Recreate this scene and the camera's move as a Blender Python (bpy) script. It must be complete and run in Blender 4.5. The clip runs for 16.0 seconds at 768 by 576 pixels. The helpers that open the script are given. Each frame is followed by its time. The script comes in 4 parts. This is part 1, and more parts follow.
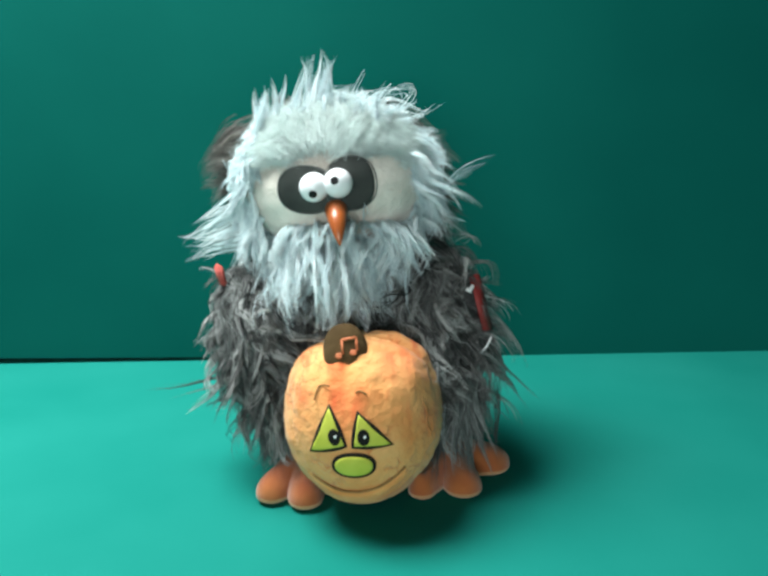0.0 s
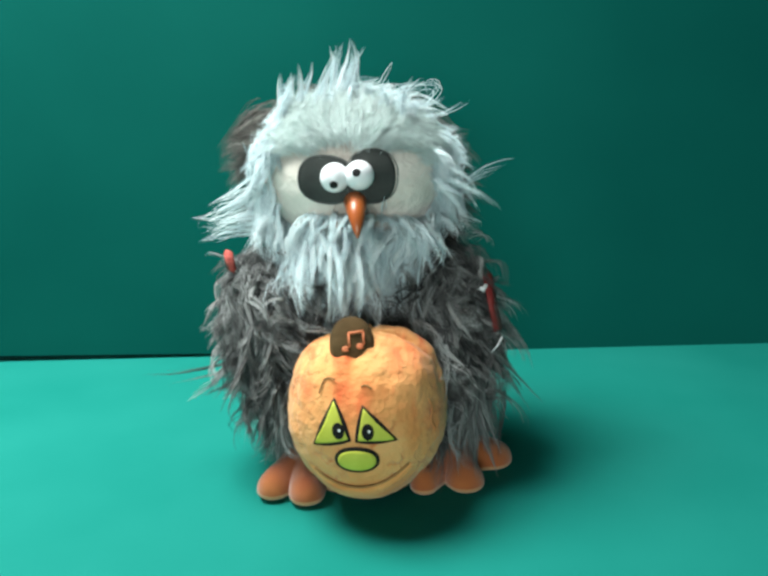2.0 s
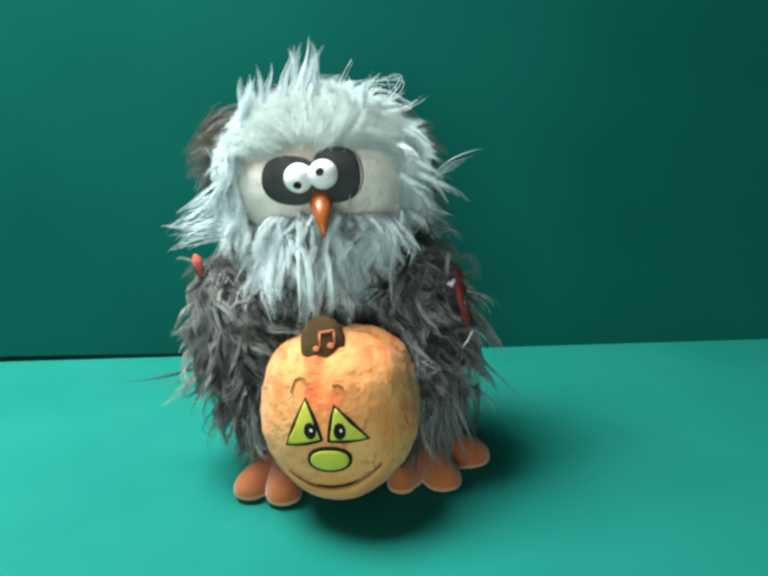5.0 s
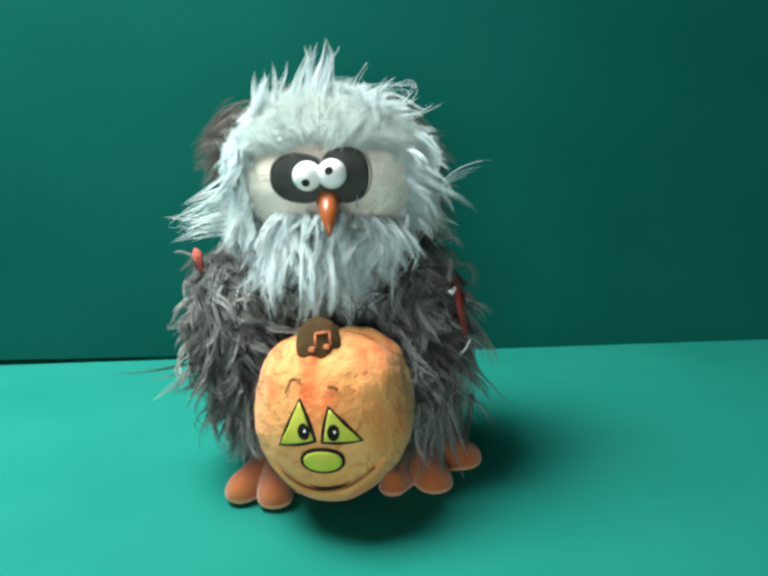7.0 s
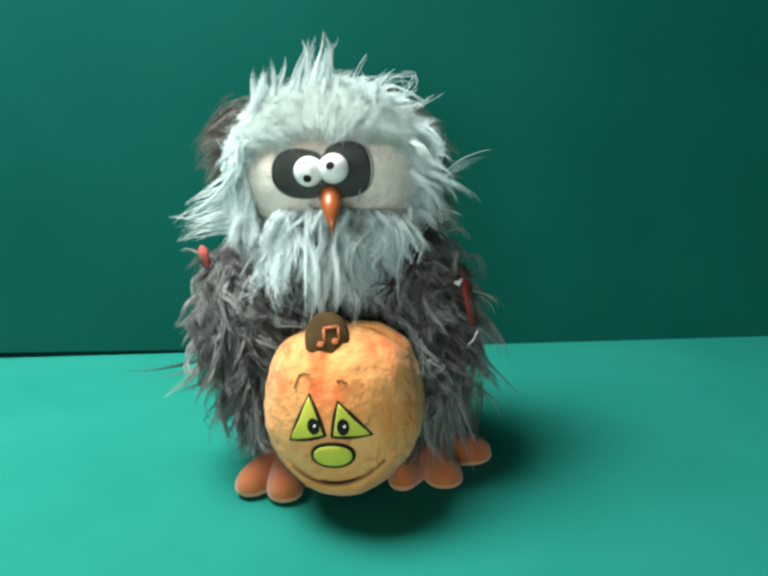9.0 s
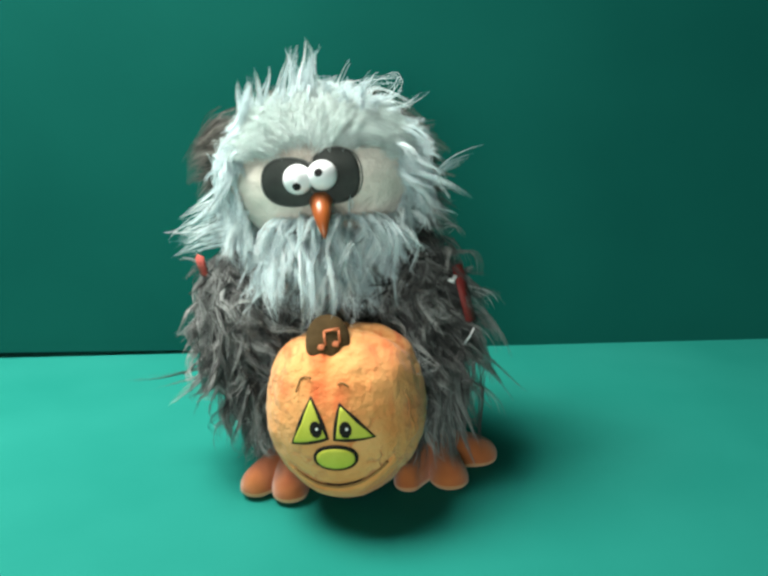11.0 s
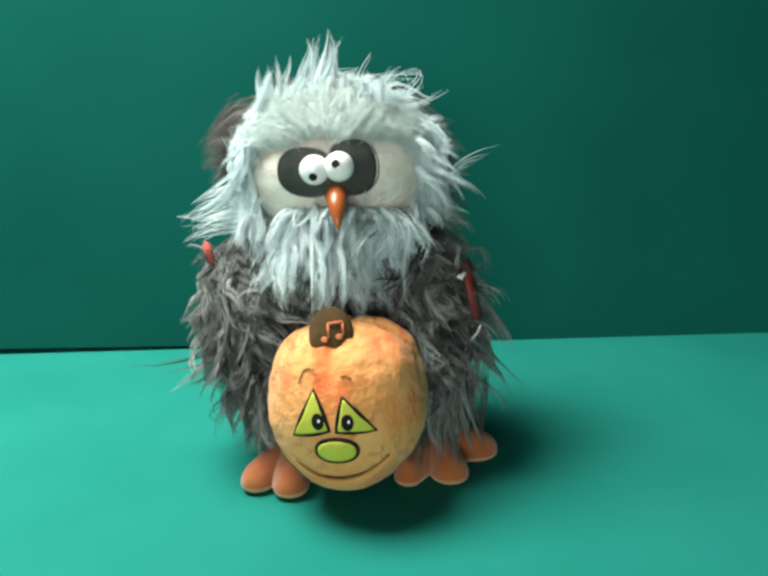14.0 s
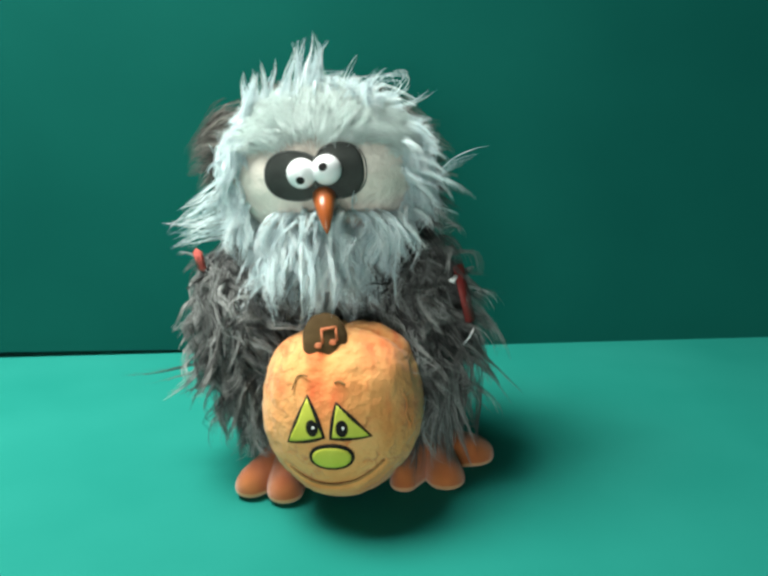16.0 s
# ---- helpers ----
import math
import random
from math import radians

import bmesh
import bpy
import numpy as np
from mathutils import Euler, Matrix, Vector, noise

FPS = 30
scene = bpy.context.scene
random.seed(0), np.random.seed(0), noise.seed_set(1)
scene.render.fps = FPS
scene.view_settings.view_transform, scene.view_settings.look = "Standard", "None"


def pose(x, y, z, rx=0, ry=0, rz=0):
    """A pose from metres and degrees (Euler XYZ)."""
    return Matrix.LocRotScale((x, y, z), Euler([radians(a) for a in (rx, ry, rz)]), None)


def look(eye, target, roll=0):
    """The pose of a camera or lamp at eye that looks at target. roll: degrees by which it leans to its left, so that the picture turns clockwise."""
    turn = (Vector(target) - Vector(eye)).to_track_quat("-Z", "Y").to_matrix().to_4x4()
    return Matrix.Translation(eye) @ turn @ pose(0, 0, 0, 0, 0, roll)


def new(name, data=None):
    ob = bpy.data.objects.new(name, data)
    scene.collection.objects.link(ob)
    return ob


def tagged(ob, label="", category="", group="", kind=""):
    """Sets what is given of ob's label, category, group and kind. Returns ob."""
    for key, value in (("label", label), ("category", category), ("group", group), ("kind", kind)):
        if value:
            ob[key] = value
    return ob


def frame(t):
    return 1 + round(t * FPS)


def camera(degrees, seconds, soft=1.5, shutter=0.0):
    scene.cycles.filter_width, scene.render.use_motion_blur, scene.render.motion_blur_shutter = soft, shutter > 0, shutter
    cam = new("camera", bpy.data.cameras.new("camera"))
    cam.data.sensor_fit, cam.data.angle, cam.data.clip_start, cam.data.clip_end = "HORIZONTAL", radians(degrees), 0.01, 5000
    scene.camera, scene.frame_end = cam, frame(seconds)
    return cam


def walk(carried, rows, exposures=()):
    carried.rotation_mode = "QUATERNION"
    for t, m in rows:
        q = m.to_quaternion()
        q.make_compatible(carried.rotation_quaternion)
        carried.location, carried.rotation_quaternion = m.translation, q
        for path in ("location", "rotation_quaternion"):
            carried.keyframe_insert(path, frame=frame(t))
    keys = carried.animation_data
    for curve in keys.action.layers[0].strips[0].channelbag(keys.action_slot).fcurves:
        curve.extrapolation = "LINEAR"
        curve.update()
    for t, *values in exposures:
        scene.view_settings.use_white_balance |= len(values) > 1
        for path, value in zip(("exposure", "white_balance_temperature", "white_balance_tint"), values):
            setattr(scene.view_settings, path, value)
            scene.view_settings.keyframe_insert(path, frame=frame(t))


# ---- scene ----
cam = camera(55.0, 16.0, soft=2.95)
CAMERA_ROWS = [
    (0, 0.0002, -0.5914, 0.2663, 0.02, -11.87, 0.86),
    (0.5, 0.0008, -0.59, 0.2653, 0.76, -12.25, 1.05),
    (1, 0.0008, -0.5891, 0.2643, 0.55, -12.28, 1.15),
    (1.5, 0.0001, -0.5895, 0.265, 0.18, -12.24, 1.18),
    (2, 0.0001, -0.5879, 0.2649, -0.05, -12.23, 1.26),
    (2.5, 0.0009, -0.5873, 0.2654, -0.3, -12.22, 1.17),
    (3, 0.0005, -0.5859, 0.2643, -0.45, -12.43, 1.14),
    (3.5, 0.0023, -0.5851, 0.2655, -0.8, -12.37, 1.2),
    (4, 0.0048, -0.5842, 0.265, -0.94, -12.44, 1.26),
    (6.3, 0.0114, -0.5889, 0.2648, -1.1, -11.96, 1.25),
    (6.5, 0.0119, -0.5878, 0.2676, -0.86, -11.83, 1.34),
    (7, 0.0122, -0.5865, 0.2657, -1.38, -12.3, 1.42),
    (7.5, 0.0127, -0.585, 0.2651, -1.21, -12.61, 1.23),
    (8, 0.0129, -0.5846, 0.2643, -1.16, -12.6, 1.27),
    (8.5, 0.0117, -0.5848, 0.265, -0.68, -12.81, 1.34),
    (9, 0.0113, -0.5856, 0.2652, -0.62, -12.69, 1.35),
    (11.5, 0.0111, -0.5855, 0.2646, -0.04, -12.56, 1.34),
    (12, 0.0113, -0.5848, 0.2646, 0.02, -12.78, 1.4),
    (12.5, 0.0107, -0.5845, 0.2644, -0.26, -12.54, 1.19),
    (13, 0.0115, -0.5819, 0.2631, -0.11, -12.75, 1.33),
    (13.5, 0.0117, -0.5824, 0.2629, -0.04, -12.9, 1.37),
    (14, 0.0114, -0.5845, 0.2642, -0.19, -12.94, 1.47),
    (14.5, 0.0114, -0.5826, 0.2634, -0.32, -13.05, 1.65),
    (15, 0.0122, -0.5794, 0.2633, -0.62, -13.09, 1.41),
    (15.5, 0.0125, -0.5812, 0.2634, -0.62, -12.34, 1.44),
    (16, 0.0128, -0.5817, 0.2637, -0.34, -12.66, 1.34),
]
walk(cam, [(t, pose(x, y, z, 90 + pitch, roll, yaw)) for t, x, y, z, yaw, pitch, roll in CAMERA_ROWS],
     exposures=[(0.0, -0.06, 6450, 10), (3.0, -0.06, 6570, 10), (6.5, -0.06, 6700, 10), (8.0, -0.06, 6780, 10), (9.0, -0.06, 6900, 10),
                (12.5, -0.06, 6960, 10), (14.0, -0.06, 6960, 10), (16.0, -0.06, 6880, 10)])


# ---- world and light ----
world = bpy.data.worlds.new("world")
scene.world = world
world.use_nodes = True
wn = world.node_tree.nodes
sky = wn.new("ShaderNodeTexSky")
sky.sky_type, sky.sun_disc = "NISHITA", False
sky.sun_elevation, sky.sun_rotation = radians(40), radians(90)
wn["Background"].inputs["Strength"].default_value = 0.08
world.node_tree.links.new(sky.outputs["Color"], wn["Background"].inputs["Color"])


def area_lamp(name, eye, target, sx, sy, watts, colour):
    data = bpy.data.lights.new(name, "AREA")
    data.shape, data.size, data.size_y, data.energy, data.color = "RECTANGLE", sx, sy, watts, colour
    ob = new(name, data)
    ob.matrix_world = look(eye, target)
    return ob


# the light panel under the ceiling, above and to one side of the table
area_lamp("ceiling_light_glow", (-0.50, -0.03, 1.16), (-0.50, -0.03, 0.0), 0.66, 0.56, 46.0, (0.95, 1.0, 0.98))
# low front fill from behind the camera; its wide window is unseen and added
area_lamp("front_fill_light", (-0.40, -3.12, 0.30), (-0.40, 0.0, 0.30), 1.36, 0.80, 56.0, (0.90, 1.0, 1.0))


# ---- materials ----
def material(name):
    m = bpy.data.materials.new(name)
    m.use_nodes = True
    return m, m.node_tree.nodes, m.node_tree.links, m.node_tree.nodes["Principled BSDF"]


def noise_node(n, l, scale, detail=4.0, coords="Object"):
    tc = n.new("ShaderNodeTexCoord")
    t = n.new("ShaderNodeTexNoise")
    t.inputs["Scale"].default_value, t.inputs["Detail"].default_value = scale, detail
    l.new(tc.outputs[coords], t.inputs["Vector"])
    return t


def ramp(n, l, source, stops):
    r = n.new("ShaderNodeValToRGB")
    els = r.color_ramp.elements
    while len(els) < len(stops):
        els.new(0.5)
    for e, (p, c) in zip(els, stops):
        e.position, e.color = p, (*c, 1)
    l.new(source, r.inputs["Fac"])
    return r


def bump(n, l, bsdf, source, strength, distance):
    b = n.new("ShaderNodeBump")
    b.inputs["Strength"].default_value, b.inputs["Distance"].default_value = strength, distance
    l.new(source, b.inputs["Height"])
    l.new(b.outputs["Normal"], bsdf.inputs["Normal"])
    return b


def mottled(name, dark, light, scale, roughness, fine=900.0, relief=0.3, depth=0.0004, sheen=0.0, metallic=0.0, low=0.3, high=0.7, gloss=0.5):
    """A surface of two near tones with a fine relief."""
    m, n, l, b = material(name)
    t = noise_node(n, l, scale)
    l.new(ramp(n, l, t.outputs["Fac"], [(low, dark), (high, light)]).outputs["Color"], b.inputs["Base Color"])
    g = noise_node(n, l, fine, 3.0)
    bump(n, l, b, g.outputs["Fac"], relief, depth)
    b.inputs["Roughness"].default_value, b.inputs["Metallic"].default_value = roughness, metallic
    b.inputs["Sheen Weight"].default_value = sheen
    b.inputs["Specular IOR Level"].default_value = gloss
    return m


def fur_material(name, dark, mid, light, roughness=0.5, thin=0.3):
    """Strands of slightly different tones, one by one and lock by lock."""
    m, n, l, b = material(name)
    geo = n.new("ShaderNodeNewGeometry")
    t = noise_node(n, l, 60.0, 2.0)
    lock = n.new("ShaderNodeAttribute")
    lock.attribute_name = "lock"
    total = None
    for source, weight in ((geo.outputs["Random Per Island"], 0.30), (lock.outputs["Fac"], 0.50), (t.outputs["Fac"], 0.20)):
        add = n.new("ShaderNodeMath")
        add.operation = "MULTIPLY_ADD"
        add.inputs[1].default_value, add.inputs[2].default_value = weight, 0.0
        l.new(source, add.inputs[0])
        if total:
            l.new(total, add.inputs[2])
        total = add.outputs[0]
    l.new(ramp(n, l, total, [(0.18, dark), (0.50, mid), (0.84, light)]).outputs["Color"], b.inputs["Base Color"])
    b.inputs["Roughness"].default_value = roughness
    b.inputs["Specular IOR Level"].default_value = 0.35
    through_light = n.new("ShaderNodeBsdfTranslucent")
    colour = b.inputs["Base Color"].links[0].from_socket
    l.new(colour, through_light.inputs["Color"])
    mix_shader = n.new("ShaderNodeMixShader")
    mix_shader.inputs["Fac"].default_value = thin
    l.new(b.outputs["BSDF"], mix_shader.inputs[1])
    l.new(through_light.outputs["BSDF"], mix_shader.inputs[2])
    l.new(mix_shader.outputs["Shader"], n["Material Output"].inputs["Surface"])
    return m


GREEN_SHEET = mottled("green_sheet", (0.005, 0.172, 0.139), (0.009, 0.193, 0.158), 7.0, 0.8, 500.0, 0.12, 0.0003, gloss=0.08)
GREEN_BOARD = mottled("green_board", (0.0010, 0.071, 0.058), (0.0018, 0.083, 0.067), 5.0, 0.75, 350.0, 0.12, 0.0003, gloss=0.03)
PLASTER = mottled("plaster", (0.085, 0.083, 0.08), (0.12, 0.117, 0.113), 3.0, 0.9, 200.0, 0.2)
FLOOR_WOOD = mottled("floor_wood", (0.16, 0.10, 0.06), (0.24, 0.15, 0.09), 6.0, 0.5, 120.0, 0.2)
TABLE_WOOD = mottled("table_wood", (0.22, 0.14, 0.08), (0.30, 0.20, 0.12), 12.0, 0.5, 200.0, 0.2)
WHITE_FRAME = mottled("white_frame", (0.74, 0.74, 0.72), (0.80, 0.80, 0.78), 10.0, 0.4)
PALE_FUR = fur_material("pale_fur", (0.46, 0.58, 0.61), (0.77, 0.92, 0.94), (0.92, 0.99, 1.0), thin=0.10)
CREAM_FUR = fur_material("cream_fur", (0.50, 0.59, 0.57), (0.68, 0.80, 0.77), (0.81, 0.92, 0.90), thin=0.18)
GREY_FUR = fur_material("grey_fur", (0.034, 0.036, 0.035), (0.145, 0.152, 0.147), (0.56, 0.585, 0.57), thin=0.22)
BROWN_FUR = fur_material("brown_grey_fur", (0.06, 0.056, 0.05), (0.15, 0.14, 0.125), (0.28, 0.27, 0.24))
GREY_CLOTH = mottled("grey_cloth", (0.035, 0.035, 0.035), (0.07, 0.07, 0.07), 60.0, 0.95)
PATCH_CLOTH = mottled("patch_cloth", (0.54, 0.49, 0.43), (0.80, 0.74, 0.66), 38.0, 0.9, 170.0, 0.55, 0.0035, 0.3)
CREAM_CLOTH = mottled("cream_cloth", (0.40, 0.36, 0.31), (0.60, 0.54, 0.47), 55.0, 0.9, 200.0, 0.5, 0.003, 0.3)
MASK_FELT = mottled("mask_felt", (0.036, 0.041, 0.038), (0.062, 0.068, 0.063), 70.0, 0.95, 1800.0, 0.5, 0.0005, gloss=0.2)
SEAM_GREY = mottled("seam_grey", (0.09, 0.095, 0.088), (0.15, 0.155, 0.145), 300.0, 0.9)
EYE_WHITE = mottled("eye_white", (0.80, 0.82, 0.83), (0.84, 0.86, 0.87), 30.0, 0.22, 100.0, 0.0)
BLACK_GLOSS = mottled("black_gloss", (0.006, 0.006, 0.006), (0.010, 0.010, 0.010), 30.0, 0.45, 100.0, 0.0, gloss=0.25)
BEAK_PLASTIC = mottled("beak_plastic", (0.32, 0.075, 0.018), (0.42, 0.110, 0.026), 80.0, 0.3, 300.0, 0.05)
SOLE_PLUSH = mottled("sole_plush", (0.42, 0.21, 0.085), (0.54, 0.31, 0.14), 60.0, 0.9, 1500.0, 0.6, 0.0008, 0.3)
FOOT_PLUSH = mottled("foot_plush", (0.24, 0.046, 0.009), (0.40, 0.118, 0.026), 28.0, 0.9, 1500.0, 0.6, 0.0008, 0.4)
STEM_PLUSH = mottled("stem_plush", (0.050, 0.030, 0.011), (0.085, 0.052, 0.020), 90.0, 0.95, 1500.0, 0.6, 0.0006, gloss=0.2)
NOTE_THREAD = mottled("note_thread", (0.50, 0.13, 0.045), (0.62, 0.20, 0.08), 200.0, 0.7)
BLACK_THREAD = mottled("black_thread", (0.006, 0.006, 0.005), (0.014, 0.014, 0.012), 300.0, 0.85, 2500.0, 0.6, 0.0003, gloss=0.15)
LIME_FELT = mottled("lime_felt", (0.40, 0.42, 0.035), (0.49, 0.50, 0.06), 90.0, 0.75, 2500.0, 0.4, 0.0003)
WHITE_THREAD = mottled("white_thread", (0.78, 0.78, 0.76), (0.85, 0.85, 0.83), 200.0, 0.6)
SEAM_THREAD = mottled("seam_thread", (0.19, 0.095, 0.026), (0.30, 0.155, 0.045), 200.0, 0.85)
GORE_THREAD = mottled("gore_thread", (0.36, 0.12, 0.035), (0.55, 0.23, 0.075), 120.0, 0.9)
MOUTH_CLOTH = mottled("mouth_cloth", (0.020, 0.012, 0.006), (0.040, 0.024, 0.010), 100.0, 0.95)
TAG_RED = mottled("tag_red", (0.16, 0.012, 0.011), (0.27, 0.030, 0.024), 60.0, 0.6, 300.0, 0.1)
TAG_CORAL = mottled("tag_coral", (0.30, 0.035, 0.028), (0.58, 0.12, 0.09), 330.0, 0.7, 900.0, 0.4, 0.0006)
PIN_PLASTIC = mottled("pin_plastic", (0.72, 0.74, 0.74), (0.80, 0.82, 0.82), 60.0, 0.25, 300.0, 0.0)


def pumpkin_material():
    m, n, l, b = material("pumpkin_plush")
    tc = n.new("ShaderNodeTexCoord")
    t = noise_node(n, l, 32.0, 3.0)
    base = ramp(n, l, t.outputs["Fac"], [(0.30, (0.58, 0.190, 0.045)), (0.45, (0.66, 0.275, 0.080)), (0.66, (0.70, 0.345, 0.120))])
    # airbrushed red-orange streaks round the stem
    sep = n.new("ShaderNodeSeparateXYZ")
    l.new(tc.outputs["Object"], sep.inputs["Vector"])
    stretch = n.new("ShaderNodeMapping")
    stretch.inputs["Scale"].default_value = (75.0, 20.0, 26.0)
    l.new(tc.outputs["Object"], stretch.inputs["Vector"])
    s = n.new("ShaderNodeTexNoise")
    s.inputs["Scale"].default_value, s.inputs["Detail"].default_value = 1.0, 6.0
    l.new(stretch.outputs["Vector"], s.inputs["Vector"])
    up = n.new("ShaderNodeMapRange")
    up.inputs["From Min"].default_value, up.inputs["From Max"].default_value = 0.045, 0.10
    l.new(sep.outputs["Z"], up.inputs["Value"])
    streak = n.new("ShaderNodeMapRange")
    streak.inputs["From Min"].default_value, streak.inputs["From Max"].default_value = 0.56, 0.72
    l.new(s.outputs["Fac"], streak.inputs["Value"])
    both = n.new("ShaderNodeMath")
    both.operation = "MULTIPLY"
    l.new(up.outputs["Result"], both.inputs[0])
    l.new(streak.outputs["Result"], both.inputs[1])
    # and blushes between the eyes and beside the stem
    soft = n.new("ShaderNodeMapRange")
    soft.inputs["From Min"].default_value, soft.inputs["From Max"].default_value = 0.36, 0.60
    l.new(s.outputs["Fac"], soft.inputs["Value"])
    blush = None
    for spot, size in (((-0.019, -0.050, 0.080), 0.020), ((0.017, -0.026, 0.098), 0.021), ((0.038, -0.030, 0.062), 0.018), ((-0.046, -0.034, 0.080), 0.012)):
        away = n.new("ShaderNodeVectorMath")
        away.operation = "DISTANCE"
        away.inputs[1].default_value = spot
        l.new(tc.outputs["Object"], away.inputs[0])
        near = n.new("ShaderNodeMapRange")
        near.inputs["From Min"].default_value, near.inputs["From Max"].default_value = size, size * 0.3
        l.new(away.outputs["Value"], near.inputs["Value"])
        if blush is None:
            blush = near.outputs["Result"]
        else:
            most = n.new("ShaderNodeMath")
            most.operation = "MAXIMUM"
            l.new(blush, most.inputs[0])
            l.new(near.outputs["Result"], most.inputs[1])
            blush = most.outputs[0]
    sprayed = n.new("ShaderNodeMath")
    sprayed.operation = "MULTIPLY"
    l.new(blush, sprayed.inputs[0])
    l.new(soft.outputs["Result"], sprayed.inputs[1])
    either = n.new("ShaderNodeMath")
    either.operation = "MAXIMUM"
    l.new(sprayed.outputs[0], either.inputs[0])
    l.new(both.outputs[0], either.inputs[1])
    both = either
    mix = n.new("ShaderNodeMix")
    mix.data_type = "RGBA"
    l.new(both.outputs[0], mix.inputs["Factor"])
    l.new(base.outputs["Color"], mix.inputs["A"])
    mix.inputs["B"].default_value = (0.64, 0.115, 0.025, 1)
    # worn cracks in the pile, here and there
    line = noise_node(n, l, 62.0, 5.0)
    off = n.new("ShaderNodeMath")
    off.operation = "SUBTRACT"
    off.inputs[1].default_value = 0.5
    l.new(line.outputs["Fac"], off.inputs[0])
    size = n.new("ShaderNodeMath")
    size.operation = "ABSOLUTE"
    l.new(off.outputs[0], size.inputs[0])
    thin = n.new("ShaderNodeMapRange")
    thin.inputs["From Min"].default_value, thin.inputs["From Max"].default_value = 0.022, 0.004
    l.new(size.outputs[0], thin.inputs["Value"])
    where = noise_node(n, l, 30.0, 2.0)
    some = n.new("ShaderNodeMapRange")
    some.inputs["From Min"].default_value, some.inputs["From Max"].default_value = 0.50, 0.62
    l.new(where.outputs["Fac"], some.inputs["Value"])
    crack = n.new("ShaderNodeMath")
    crack.operation = "MULTIPLY"
    l.new(thin.outputs["Result"], crack.inputs[0])
    l.new(some.outputs["Result"], crack.inputs[1])
    worn = n.new("ShaderNodeMix")
    worn.data_type = "RGBA"
    l.new(crack.outputs[0], worn.inputs["Factor"])
    l.new(mix.outputs["Result"], worn.inputs["A"])
    worn.inputs["B"].default_value = (0.62, 0.19, 0.045, 1)
    l.new(worn.outputs["Result"], b.inputs["Base Color"])
    pile = noise_node(n, l, 190.0, 6.0)
    dent = n.new("ShaderNodeMath")
    dent.operation = "MULTIPLY_ADD"
    dent.inputs[1].default_value = -0.5
    l.new(crack.outputs[0], dent.inputs[0])
    l.new(pile.outputs["Fac"], dent.inputs[2])
    bump(n, l, b, dent.outputs[0], 0.7, 0.0026)
    b.inputs["Roughness"].default_value = 0.85
    b.inputs["Sheen Weight"].default_value = 0.12
    return m


PUMPKIN_PLUSH = pumpkin_material()


# ---- builders ----
def part(name, bm, mat, parent=None, label="", smooth=True):
    me = bpy.data.meshes.new(name)
    if smooth:
        for f in bm.faces:
            f.smooth = True
    bm.to_mesh(me)
    bm.free()
    me.materials.append(mat)
    ob = new(name, me)
    ob.parent = parent
    return tagged(ob, label)


def box(bm, lo, hi, bevel=0.0):
    r = bmesh.ops.create_cube(bm, size=1.0)
    size = Vector(hi) - Vector(lo)
    for v in r["verts"]:
        v.co = Vector(lo) + Vector([(a + 0.5) * s for a, s in zip(v.co, size)])
    if bevel:
        bmesh.ops.bevel(bm, geom=list({e for v in r["verts"] for e in v.link_edges}), offset=bevel, segments=2, affect="EDGES")
    return bm


def tube(bm, pts, radius, sides=8, taper=None):
    """A round cord along pts; taper gives the radius at each."""
    rings = []
    for i, p in enumerate(pts):
        p = Vector(p)
        d = (Vector(pts[min(i + 1, len(pts) - 1)]) - Vector(pts[max(i - 1, 0)])).normalized()
        a = d.cross(Vector((0.31, 0.2, 0.93))).normalized()
        b = d.cross(a)
        r = taper[i] if taper else radius
        rings.append([bm.verts.new(p + r * (math.cos(k * math.tau / sides) * a + math.sin(k * math.tau / sides) * b)) for k in range(sides)])
    for u, v in zip(rings, rings[1:]):
        for k in range(sides):
            bm.faces.new((u[k], u[(k + 1) % sides], v[(k + 1) % sides], v[k]))
    bm.faces.new(rings[0])
    bm.faces.new(rings[-1])
    bmesh.ops.recalc_face_normals(bm, faces=bm.faces[:])
    return bm


